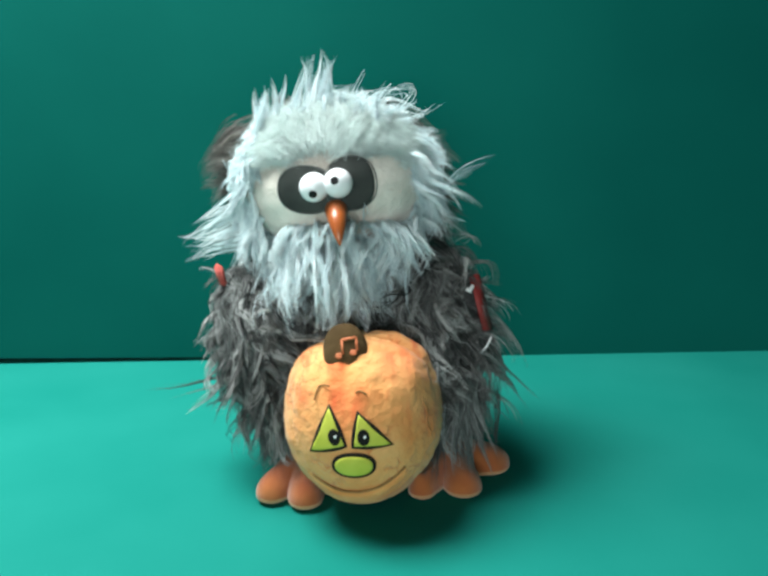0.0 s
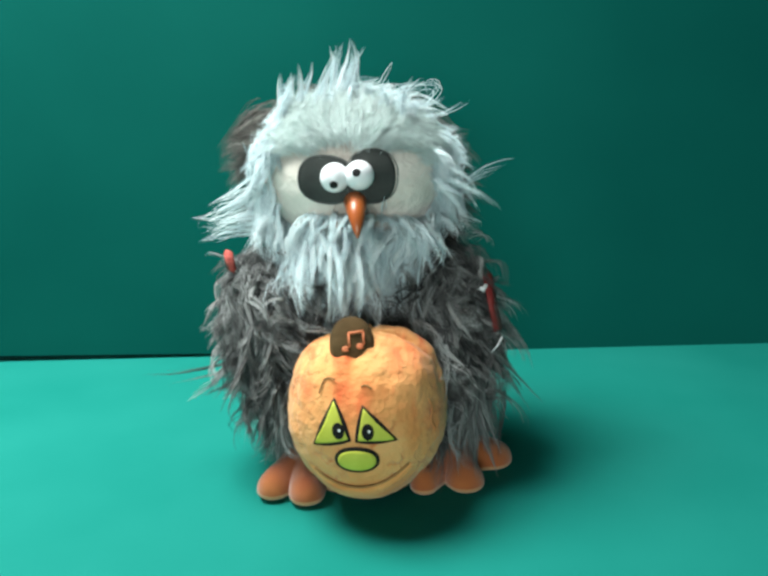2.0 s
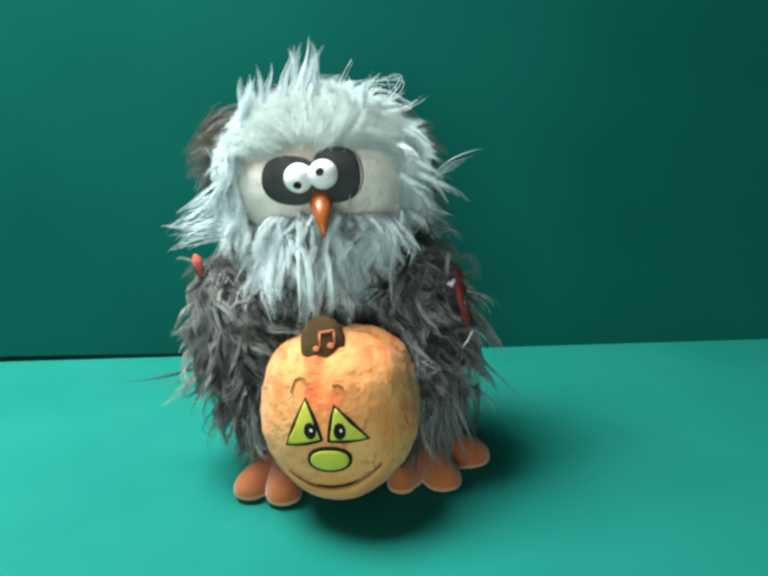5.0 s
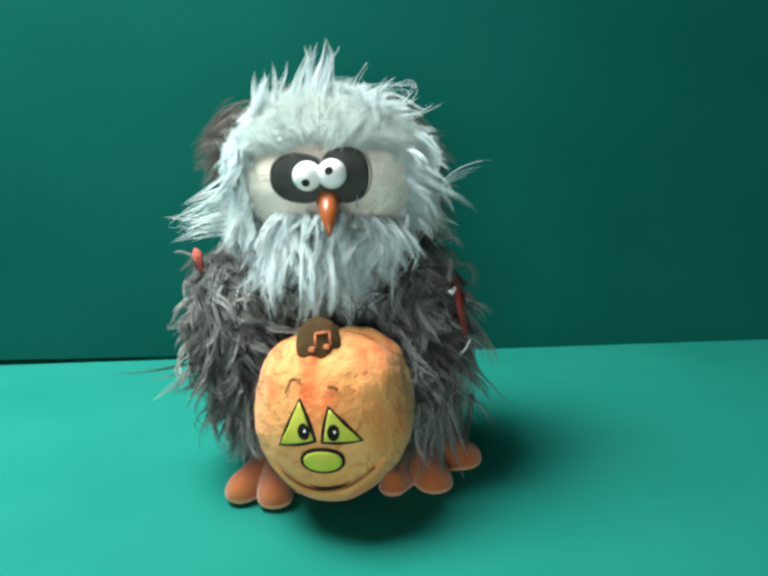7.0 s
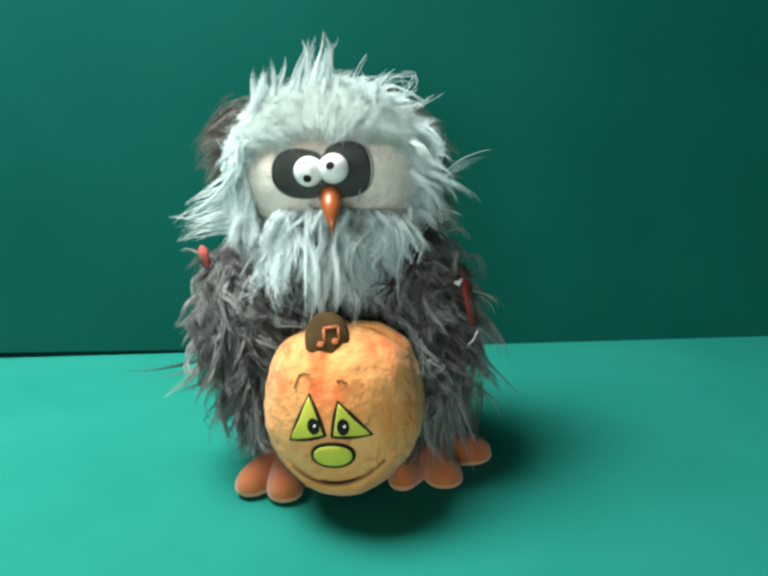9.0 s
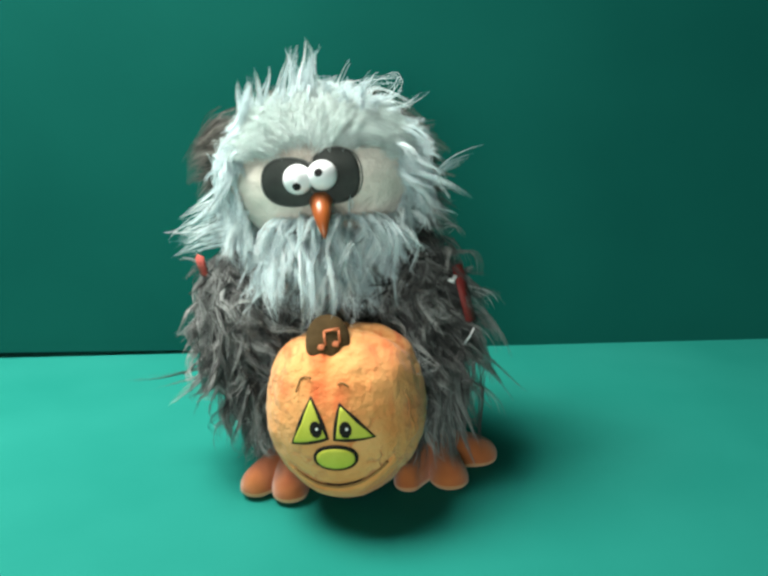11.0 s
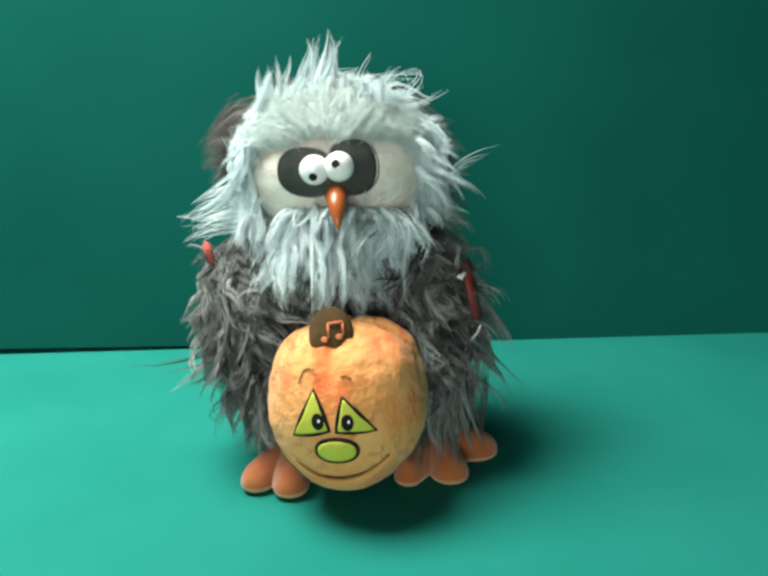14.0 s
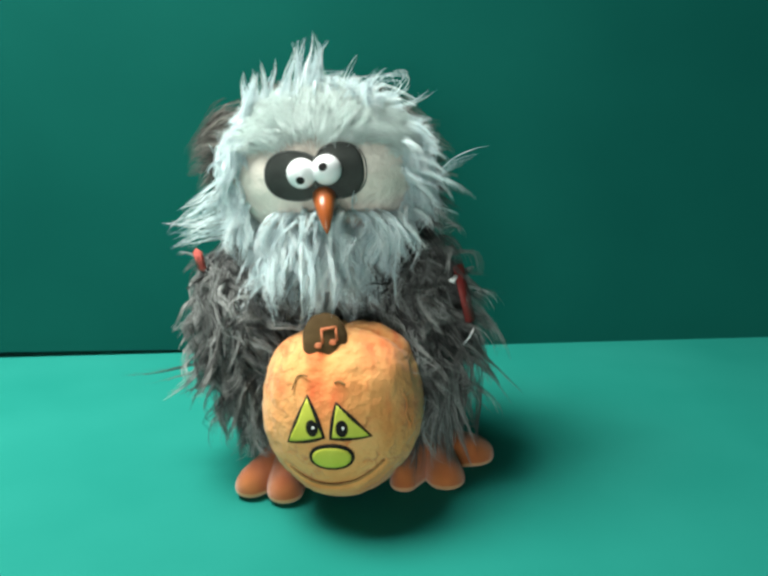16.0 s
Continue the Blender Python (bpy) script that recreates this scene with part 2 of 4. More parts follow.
class Blob:
    """A stuffed form: an ellipsoid of three half-axes about a centre, its long axis along a way of its own."""

    def __init__(self, centre, radii, up=(0, 0, 1)):
        self.c = np.array(centre, float)
        z = np.array(up, float) / np.linalg.norm(up)
        x = np.cross((0, 1, 0), z)
        x /= np.linalg.norm(x)
        self.a = np.stack([x * radii[0], np.cross(z, x) * radii[1], z * radii[2]], 1)
        self.inv = np.linalg.inv(self.a)

    def points(self, u):
        return self.c + u @ self.a.T

    def normals(self, u):
        n = u @ self.inv
        return n / np.linalg.norm(n, axis=-1, keepdims=True)

    def push(self, p, gap):
        q = (p - self.c) @ self.inv.T
        r = np.linalg.norm(q, axis=-1, keepdims=True)
        return np.where(r < gap, self.c + (q / np.maximum(r, 1e-6) * gap) @ self.a.T, p)

    def front(self, x, z, lift=0.0):
        """The point of the front at x, z from the centre, lifted off it."""
        k = 1 - (x / self.a[0, 0]) ** 2 - (z / self.a[2, 2]) ** 2
        y = -abs(self.a[1, 1]) * math.sqrt(max(k, 0.02))
        n = Vector((x / self.a[0, 0] ** 2, y / self.a[1, 1] ** 2, z / self.a[2, 2] ** 2)).normalized()
        return Vector(self.c) + Vector((x, y, z)) + lift * n

    def mesh(self, pivot, rings=28, sides=40, dent=0.0, freq=40.0):
        bm = bmesh.new()
        bmesh.ops.create_uvsphere(bm, u_segments=sides, v_segments=rings, radius=1.0)
        for v in bm.verts:
            p = Vector(self.points(np.array(v.co)))
            if dent:
                p += Vector(self.normals(np.array(v.co))) * dent * noise.noise(p * freq)
            v.co = p - Vector(pivot)
        return bm


def decal(blob, outline, pivot, lift, thick=0.0008, bulge=0.0, rings=6, crease=0.0):
    """A sewn-on patch that follows the front of a blob; the outline is in x, z from the blob's centre."""
    bm = bmesh.new()
    cx, cz = [sum(c) / len(outline) for c in zip(*outline)]
    loops = []
    for i in range(1, rings + 1):
        s = i / rings
        loops.append([bm.verts.new(blob.front(cx + (x - cx) * s, cz + (z - cz) * s, lift + bulge * (1 - s * s) + crease * s * noise.noise(Vector((x * s * 110, z * s * 60, 3.0)))) - Vector(pivot)) for x, z in outline])
    loops.append([bm.verts.new(blob.front(cx + (x - cx) * 1.01, cz + (z - cz) * 1.01, lift - thick) - Vector(pivot)) for x, z in outline])
    top = bm.verts.new(blob.front(cx, cz, lift + bulge) - Vector(pivot))
    n = len(outline)
    for k in range(n):
        bm.faces.new((top, loops[0][k], loops[0][(k + 1) % n]))
        for a, b in zip(loops, loops[1:]):
            bm.faces.new((a[k], b[k], b[(k + 1) % n], a[(k + 1) % n]))
    bmesh.ops.recalc_face_normals(bm, faces=bm.faces[:])
    return bm


def oval(cx, cz, rx, rz, turn=0.0, n=36, square=2.0):
    pts = []
    for k in range(n):
        a = k * math.tau / n
        c, s = math.cos(a), math.sin(a)
        x = rx * math.copysign(abs(c) ** (2 / square), c)
        z = rz * math.copysign(abs(s) ** (2 / square), s)
        pts.append((cx + x * math.cos(turn) - z * math.sin(turn), cz + x * math.sin(turn) + z * math.cos(turn)))
    return pts


def rounded(corners, n=10, grow=0.0, bow=0.08):
    """A closed outline through the corners, its sides slightly bowed."""
    cx, cz = [sum(c) / len(corners) for c in zip(*corners)]
    pts = []
    for (x0, z0), (x1, z1) in zip(corners, corners[1:] + corners[:1]):
        for k in range(n):
            s = k / n
            w = 1 + bow * 4 * s * (1 - s)
            x, z = x0 + (x1 - x0) * s, z0 + (z1 - z0) * s
            x, z = cx + (x - cx) * w, cz + (z - cz) * w
            d = math.hypot(x - cx, z - cz)
            pts.append((x + grow * (x - cx) / d, z + grow * (z - cz) / d))
    return pts


# ---- fur ----
def unit(v):
    return v / np.maximum(np.linalg.norm(v, axis=-1, keepdims=True), 1e-9)


SIDES = 3


def fur(name, roots, d0, d1, length, parent, pivot, mat, rng, keep_off=(), per_lock=12, spread=0.003, clump=0.8,
        curl=0.25, radius=0.00034, frizz=0.0012, label="", turns=4.0, gap=1.04, steps=9, loose=0.55):
    """Locks of fine strands: each lock leaves its root along d0, bends to d1, and gathers to a tip."""
    n = len(roots)
    # neighbouring locks swirl alike
    swirl = [np.sin(roots @ rng.normal(size=(3, 3)) * 75.0 + rng.uniform(0, 6.28, 3)) for _ in range(3)]
    a, b = unit(swirl[0] + loose * rng.normal(size=(n, 3))), unit(swirl[1] + loose * rng.normal(size=(n, 3)))
    phase, rate = 3.0 * swirl[2][:, :1] + 1.5 * loose * rng.uniform(-1, 1, (n, 1)), rng.uniform(0.6, 1.2, (n, 1)) * turns
    g, p = [roots], roots.copy()
    for k in range(1, steps):
        s = (k - 0.5) / (steps - 1)
        w = s ** 0.75
        d = unit(d0 * (1 - w) + d1 * w + curl * (0.35 + s) * (np.sin(rate * s + phase) * a + np.cos(rate * s + phase) * b))
        p = p + d * length[:, None] / (steps - 1)
        for blob in keep_off:
            p = blob.push(p, gap)
        g.append(p)
    g = np.stack(g, 1)
    s = np.linspace(0, 1, steps)[None, None, :, None]
    off = rng.normal(size=(n, per_lock, 1, 3)) * spread
    side = rng.normal(size=(n, per_lock, 1, 3)) * frizz
    grown = rng.uniform(0.58, 1.12, (n, per_lock, 1, 1))
    root = g[:, None, :1]
    c = root + (g[:, None] - root) * grown + off * (1 - clump * np.sqrt(s)) + side * np.sin(s * rng.uniform(2, 6, (n, per_lock, 1, 1)))
    for blob in keep_off:
        c = blob.push(c, 1.0)
    c = c.reshape(-1, steps, 3)
    t = unit(np.gradient(c, axis=1))
    ref = unit(rng.normal(size=(len(c), 1, 3)))
    u = unit(np.cross(t, ref))
    v = np.cross(t, u)
    q = np.linspace(0, 1, steps)[None, :, None]
    r = radius * rng.uniform(0.7, 1.35, (len(c), 1, 1)) * (0.06 + 1.04 * (1 - q ** 1.5)) * np.minimum(1, 0.35 + 2.6 * q)
    rings = [c + r * (math.cos(k * math.tau / SIDES) * u + math.sin(k * math.tau / SIDES) * v) for k in range(SIDES)]
    verts = np.stack(rings, 2).reshape(-1, 3) - np.array(pivot)
    strand = np.arange(len(c))[:, None, None] * steps * SIDES
    ring = np.arange(steps - 1)[None, :, None] * SIDES
    k = np.arange(SIDES)[None, None, :]
    k2 = (k + 1) % SIDES
    quads = np.stack([strand + ring + k, strand + ring + k2, strand + ring + SIDES + k2, strand + ring + SIDES + k], -1).reshape(-1, 4)
    me = bpy.data.meshes.new(name)
    me.vertices.add(len(verts))
    me.vertices.foreach_set("co", verts.astype(np.float32).ravel())
    me.loops.add(quads.size)
    me.loops.foreach_set("vertex_index", quads.astype(np.int32).ravel())
    me.polygons.add(len(quads))
    me.polygons.foreach_set("loop_start", np.arange(0, quads.size, 4, dtype=np.int32))
    me.polygons.foreach_set("use_smooth", np.ones(len(quads), bool))
    me.update(calc_edges=True)
    tone = me.attributes.new("lock", "FLOAT", "POINT")
    tone.data.foreach_set("value", np.repeat(rng.uniform(0, 1, n), per_lock * steps * SIDES).astype(np.float32))
    me.materials.append(mat)
    ob = new(name, me)
    ob.parent = parent
    return tagged(ob, label, kind="stuff")


def sphere_ways(rng, n):
    return unit(rng.normal(size=(n, 3)))


# ---- the room ----
def build_room():
    def wall(name, lo, hi, mat=PLASTER):
        return tagged(part(name, box(bmesh.new(), lo, hi), mat, smooth=False), kind="structure")

    wall("floor", (-1.4, -3.1, -0.80), (1.7, 1.2, -0.75), FLOOR_WOOD)
    wall("ceiling", (-1.4, -3.1, 1.80), (1.7, 1.2, 1.85))
    wall("wall_north", (-1.4, 1.2, -0.80), (1.7, 1.3, 1.85))
    wall("wall_west", (-1.5, -3.2, -0.80), (-1.4, 1.3, 1.85))
    wall("wall_east", (1.7, -3.2, -0.80), (1.8, 1.3, 1.85))
    bm = bmesh.new()
    for lo, hi in (((-1.4, -3.2, -0.80), (-1.12, -3.1, 1.85)), ((0.32, -3.2, -0.80), (1.7, -3.1, 1.85)),
                   ((-1.12, -3.2, -0.80), (0.32, -3.1, -0.14)), ((-1.12, -3.2, 0.74), (0.32, -3.1, 1.85))):
        box(bm, lo, hi)
    tagged(part("wall_south", bm, PLASTER, smooth=False), kind="structure")
    # unseen window, added as an opening for the front fill light
    window = tagged(new("added_window_1"), "unseen plain white window frame added round the front fill light", kind="structure")
    bm = bmesh.new()
    for lo, hi in (((-1.12, -3.18, -0.14), (-1.08, -3.13, 0.74)), ((0.28, -3.18, -0.14), (0.32, -3.13, 0.74)),
                   ((-1.08, -3.18, -0.14), (0.28, -3.13, -0.10)), ((-1.08, -3.18, 0.70), (0.28, -3.13, 0.74))):
        box(bm, lo, hi, 0.004)
    part("added_window_frame", bm, WHITE_FRAME, window, smooth=False)
    lamp = tagged(new("ceiling_light"), "square white panel lamp hanging under the ceiling", "ceiling lamp")
    part("housing", box(bmesh.new(), (-0.85, -0.33, 1.175), (-0.15, 0.265, 1.22), 0.006), WHITE_FRAME, lamp, smooth=False)
    part("rod", tube(bmesh.new(), [(-0.50, -0.03, 1.22), (-0.50, -0.03, 1.80)], 0.01), WHITE_FRAME, lamp)


def build_table():
    table = tagged(new("table"), "wooden table under a green sheet", "table")
    part("tabletop", box(bmesh.new(), (-0.80, -0.62, -0.034), (0.90, 0.46, -0.004), 0.004), TABLE_WOOD, table, smooth=False)
    for x in (-0.74, 0.78):
        for y in (-0.56, 0.38):
            part("leg", box(bmesh.new(), (x, y, -0.75), (x + 0.06, y + 0.06, -0.034), 0.004), TABLE_WOOD, table, smooth=False)
    tagged(part("green_sheet", box(bmesh.new(), (-0.78, -0.60, -0.004), (0.88, 0.44, 0.0)), GREEN_SHEET, smooth=False),
           "smooth matt green sheet lying on the table", "sheet")
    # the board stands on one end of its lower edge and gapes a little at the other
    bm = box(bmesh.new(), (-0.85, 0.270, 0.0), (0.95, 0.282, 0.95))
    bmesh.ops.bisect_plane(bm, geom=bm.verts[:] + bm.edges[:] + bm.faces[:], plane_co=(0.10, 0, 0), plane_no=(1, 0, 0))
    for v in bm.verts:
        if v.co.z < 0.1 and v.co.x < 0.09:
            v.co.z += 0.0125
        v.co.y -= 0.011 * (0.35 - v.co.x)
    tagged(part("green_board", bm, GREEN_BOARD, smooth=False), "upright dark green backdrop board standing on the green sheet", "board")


# ---- the toy ----
HEAD_PIVOT, TORSO_PIVOT, PUMPKIN_PIVOT = (0.0, 0.0, 0.13), (0.0, 0.0, 0.02), (-0.01, -0.10, 0.02)
HEAD = Blob((-0.040, -0.008, 0.232), (0.075, 0.072, 0.055))
TORSO = Blob((-0.030, 0.012, 0.090), (0.080, 0.072, 0.090))
ARM_L = Blob((-0.088, -0.036, 0.108), (0.034, 0.034, 0.062), (-0.055, 0.05, 0.11))
ARM_R = Blob((0.030, -0.036, 0.112), (0.034, 0.034, 0.062), (0.012, 0.05, 0.11))
PUMPKIN = Blob((-0.0174, -0.100, 0.0731), (0.0555, 0.056, 0.061))


def build_head(owl, rng):
    head = part("head", HEAD.mesh(HEAD_PIVOT), CREAM_CLOTH, owl, "pale shaggy head with a smooth cream face")
    head.location = HEAD_PIVOT
    for cx, cz, rx, rz, turn in ((-0.0325, -0.019, 0.025, 0.032, -0.15), (0.041, -0.008, 0.0255, 0.0305, 0.15)):
        part("cheek_patch", decal(HEAD, oval(cx, cz, rx, rz, turn), HEAD_PIVOT, -0.0003, 0.0006, 0.0042, 12, 0.0005), PATCH_CLOTH, head, "padded cream cloth patch")
    part("eye_mask", decal(HEAD, oval(-0.0132, -0.0030, 0.0196, 0.0155, -0.05, square=2.3), HEAD_PIVOT, 0.0046, 0.0046), MASK_FELT, head, "dark grey felt eye patch")
    part("eye_mask", decal(HEAD, oval(0.0156, 0.0006, 0.0155, 0.0172, 0.1, square=2.3), HEAD_PIVOT, 0.0051, 0.0051), MASK_FELT, head, "dark grey felt eye patch")
    for outline, lift in ((oval(-0.0132, -0.0030, 0.0190, 0.0149, -0.05, square=2.3), 0.0046), (oval(0.0156, 0.0006, 0.0169, 0.0166, 0.1, square=2.3), 0.0051)):
        ring = [HEAD.front(a, c, lift + 0.0001) - Vector(HEAD_PIVOT) for a, c in outline + outline[:1]]
        part("mask_seam", tube(bmesh.new(), ring, 0.00042, 6), SEAM_GREY, head, "pale stitched seam")
    for x, z, r, depth, way in ((-0.0083, -0.0012, 0.0102, 0.0770, (0.0, -0.90, -0.40)), (0.0083, 0.0014, 0.0102, 0.0778, (-0.17, -0.95, 0.24))):
        bm = bmesh.new()
        bmesh.ops.create_uvsphere(bm, u_segments=32, v_segments=20, radius=r)
        c = Vector(HEAD.c) + Vector((x, -depth, z)) - Vector(HEAD_PIVOT)
        bmesh.ops.translate(bm, verts=bm.verts, vec=c)
        part("eye", bm, EYE_WHITE, head, "white plastic ball eye")
        bm = bmesh.new()
        bmesh.ops.create_uvsphere(bm, u_segments=20, v_segments=10, radius=1.0)
        w = Vector(way).normalized()
        turn = w.to_track_quat("Z", "Y").to_matrix()
        for v in bm.verts:
            v.co = turn @ Vector((v.co.x * 0.0029, v.co.y * 0.0029, v.co.z * 0.0007)) + c + w * (r - 0.0001)
        part("pupil", bm, BLACK_GLOSS, head, "small black pupil")
    # the hooked beak
    base, tip = Vector((0.0055, -0.064, -0.0165)), Vector((0.0098, -0.0985, -0.0385))
    pts, radii = [], []
    for k in range(13):
        s = k / 12
        p = base.lerp(tip, s) + Vector((0, -0.006, 0.0055)) * math.sin(s * math.pi)
        pts.append(Vector(HEAD.c) + p - Vector(HEAD_PIVOT))
        radii.append(0.0084 * max(1 - s ** 1.7, 0.02) ** 0.72)
    part("beak", tube(bmesh.new(), pts, 0, 20, radii), BEAK_PLASTIC, head, "glossy orange plastic beak")

    keep = (HEAD,)
    # fur all round the face
    u = sphere_ways(rng, 9000)
    p = HEAD.points(u) - HEAD.c
    x, z = p[:, 0], p[:, 2]
    face = (abs(x - 0.004) / 0.062) ** 3.5 + (abs(z + 0.0095 + 0.09 * np.clip(-x, 0, 0.05)) / np.where(z > -0.0095, 0.0285, 0.0285)) ** 3.5
    rim = (u[:, 1] < 0.10) & ((face > 1.0 + 0.40 * np.sin(x * 330 + 1.0) * np.sin(x * 170)) | (u[:, 1] > -0.30))
    brow = rim & (z > 0.012) & (u[:, 1] < -0.1) & (x > -0.046) & (x < 0.054)
    chin = rim & (z < -0.012) & (x > -0.056) & (x < 0.052)
    sides = rim & ~brow & ~chin & ((u[:, 1] < 0.0) | (z < 0.012))

    def zone(name, mask, count, flow, length, mat, label, **kw):
        i = np.flatnonzero(mask)[:count]
        uu = u[i]
        nn = HEAD.normals(uu)
        pp = HEAD.points(uu)
        d0, d1 = flow(pp - HEAD.c, nn)
        fur(name, pp, unit(d0), unit(d1 + rng.normal(size=d1.shape) * 0.13), length(pp - HEAD.c), head, HEAD_PIVOT, mat, rng, keep, label=label, **kw)

    def along(way, nn):
        """A way laid flat on the surface."""
        w = np.broadcast_to(np.array(way, float), nn.shape)
        return w - (w * nn).sum(1, keepdims=True) * nn

    def parted(q, nn, out):
        """Swept up above the beak and ever more outwards towards the temples."""
        k = np.clip((q[:, :1] - 0.002) / 0.036, -1, 1)
        way = np.concatenate([1.25 * k, 0.25 + 0 * k, 1.0 - 0.95 * np.abs(k) ** 1.5], 1)
        return way - (way * nn).sum(1, keepdims=True) * nn + nn * out

    zone("forehead_fur", brow, 620, lambda q, nn: (parted(q, nn, 0.30), parted(q, nn, 0.02)),
         lambda q: rng.uniform(0.013, 0.026, len(q)) * np.where(q[:, 2] > 0.034, 0.65, 1.0), CREAM_FUR, "soft pale fur parted above the eyes", per_lock=34, spread=0.0036, curl=0.50, clump=0.66, radius=0.00017, frizz=0.0010, turns=2.6)
    zone("beard", chin, 330, lambda q, nn: (nn * 0.6 + np.c_[q[:, 0] * 2, -1.1 + q[:, 0] * 0, 0.10 + q[:, 0] * 0], np.c_[q[:, 0] * -2.5, -0.02 + q[:, 0] * 0, -1 + q[:, 0] * 0]),
         lambda q: rng.uniform(0.060, 0.088, len(q)) * (1 - 5 * np.maximum(q[:, 0] - 0.018, 0) - 11 * np.maximum(-q[:, 0] - 0.014, 0)), PALE_FUR, "long white beard fur hanging in locks", per_lock=20, spread=0.0036, clump=0.975, curl=0.72, radius=0.00034, turns=4.6, frizz=0.0006)
    zone("side_fur", sides, 430, lambda q, nn: (along((0, 0, -1), nn) + nn * np.where(q[:, 2:] > 0.002, 0.12, 0.30), along((0, -0.1, -1), nn) * 0.8 + nn * np.where(q[:, 2:] > 0.002, 0.05, 0.25) + np.c_[np.where(q[:, 0] < 0, np.where(q[:, 2] > 0.002, -0.1, -0.32), 0.26), q[:, :2] * 0]),
         lambda q: np.where(q[:, 0] < 0, np.where(q[:, 2] > -0.008, rng.uniform(0.009, 0.016, len(q)), rng.uniform(0.022, 0.040, len(q))), rng.uniform(0.022, 0.038, len(q)) * np.where(q[:, 2] > 0.008, 0.85, 1.0)), PALE_FUR, "pale fur at the sides of the face", per_lock=18, spread=0.0034, curl=0.75, clump=0.96, radius=0.00030, turns=4.5, frizz=0.0008)
    zone("back_fur", (u[:, 1] > 0.10) & (u[:, 1] < 0.75), 400, lambda q, nn: (nn * 0.8 + np.c_[q[:, 0] * 0, q[:, 0] * 0, q[:, 0] * 0 - 0.1], nn * 0.5 + np.c_[np.sign(q[:, 0]) * 0.25, q[:, 0] * 0, q[:, 0] * 0 - 0.7]),
         lambda q: rng.uniform(0.022, 0.034, len(q)), BROWN_FUR, "dark grey fur on the back of the head", per_lock=12, spread=0.0042, curl=0.3)

    zone("nape_fur", u[:, 1] >= 0.75, 150, lambda q, nn: (nn * 0.8, nn * 0.4 + np.array((0, 0, -0.8))), lambda q: rng.uniform(0.026, 0.036, len(q)), BROWN_FUR,
         "dark grey fur at the nape", per_lock=10, spread=0.005, curl=0.3, radius=0.0006, steps=5)

    def locks(name, rows, mat, label, **kw):
        """Single locks: root x, z, depth; first way; last way; length, from the head's centre."""
        r = np.array(rows, float)
        roots = HEAD.c + r[:, :3]
        fur(name, roots, unit(r[:, 3:6]), unit(r[:, 6:9]), r[:, 9], head, HEAD_PIVOT, mat, rng, (), label=label, **kw)

    # the upright tuft: tall spikes at one side, loose curls at the other
    rows = []
    for x, height, lean, count in ((-0.013, 0.034, 0.02, 6), (-0.006, 0.036, 0.00, 5), (-0.029, 0.032, 0.24, 2), (-0.043, 0.026, 0.14, 4), (-0.051, 0.027, 0.05, 10),
                                   (0.008, 0.010, 0.12, 4), (0.020, 0.008, 0.25, 4), (0.034, 0.007, 0.35, 4)):
        for k in range(count):
            rx = x + rng.normal() * 0.0030
            rz = 0.055 * math.sqrt(max(1 - (rx / 0.075) ** 2 - 0.10, 0.1)) - 0.004
            rows.append((rx, -0.024 + rng.normal() * 0.006, rz, lean * 1.5, -0.12, 1, lean - (rx - x) * 60, 0.02, 1, height * rng.uniform(0.45, 1.12) + 0.010))
    locks("tuft", rows, PALE_FUR, "upright white tuft of long fur", per_lock=26, spread=0.0040, clump=0.98, curl=0.38, turns=3.6, radius=0.00034, frizz=0.0006, loose=1.2)
    rows = [(rng.uniform(-0.004, 0.045), -0.02 + rng.normal() * 0.008, 0.040 + rng.normal() * 0.003, rng.uniform(-0.5, 0.5), 0, 1, rng.uniform(-0.3, 0.8), 0, -0.15, rng.uniform(0.046, 0.074)) for k in range(30)]
    locks("curl", rows, PALE_FUR, "loose curly wisps of white fur", per_lock=4, spread=0.0018, clump=0.3, curl=1.25, turns=5.5, radius=0.00036, steps=20, frizz=0.0014, loose=2.5)
    rows = [(-0.066, 0.0, -0.034 + k * 0.003, -1, 0, -0.35, -1, -0.1, -0.55 + 0.14 * (k % 4), 0.046 + 0.006 * (k % 3)) for k in range(-6, 7)]
    locks("whisker_lock", rows, PALE_FUR, "long white locks standing off the cheek", per_lock=9, spread=0.0020, clump=0.75, curl=0.35)
    rows = [(0.080, -0.012, -0.020, 0.15, 0, 1.0, 1.0, 0, 0.10, 0.056), (0.084, -0.010, -0.012, 0.1, 0, 1, 0.1, 0, 1, 0.034)]
    locks("stray_lock", rows, PALE_FUR, "single white lock sticking out sideways", per_lock=7, spread=0.0006, clump=0.95, curl=0.05, frizz=0.0002)
    locks("loose_thread", [(0.0262, -0.0705, -0.012, 0, -0.1, -1, 0, 0.12, -1, 0.022)], PALE_FUR, "single white thread on the cheek", per_lock=4, spread=0.0004, clump=0.3, curl=0.02)
    # the beard's first locks, round the beak
    rows = [(x, -0.072 * math.sqrt(1 - (x / 0.075) ** 2 - 0.33), -0.031 + 0.10 * abs(x - 0.006) * rng.uniform(-1, 0.6), (x - 0.006) * 20, -1, 0.5, (x - 0.006) * 9 + rng.normal() * 0.08, -0.1, -1, rng.uniform(0.030, 0.052)) for x in np.linspace(-0.022, 0.050, 34)]
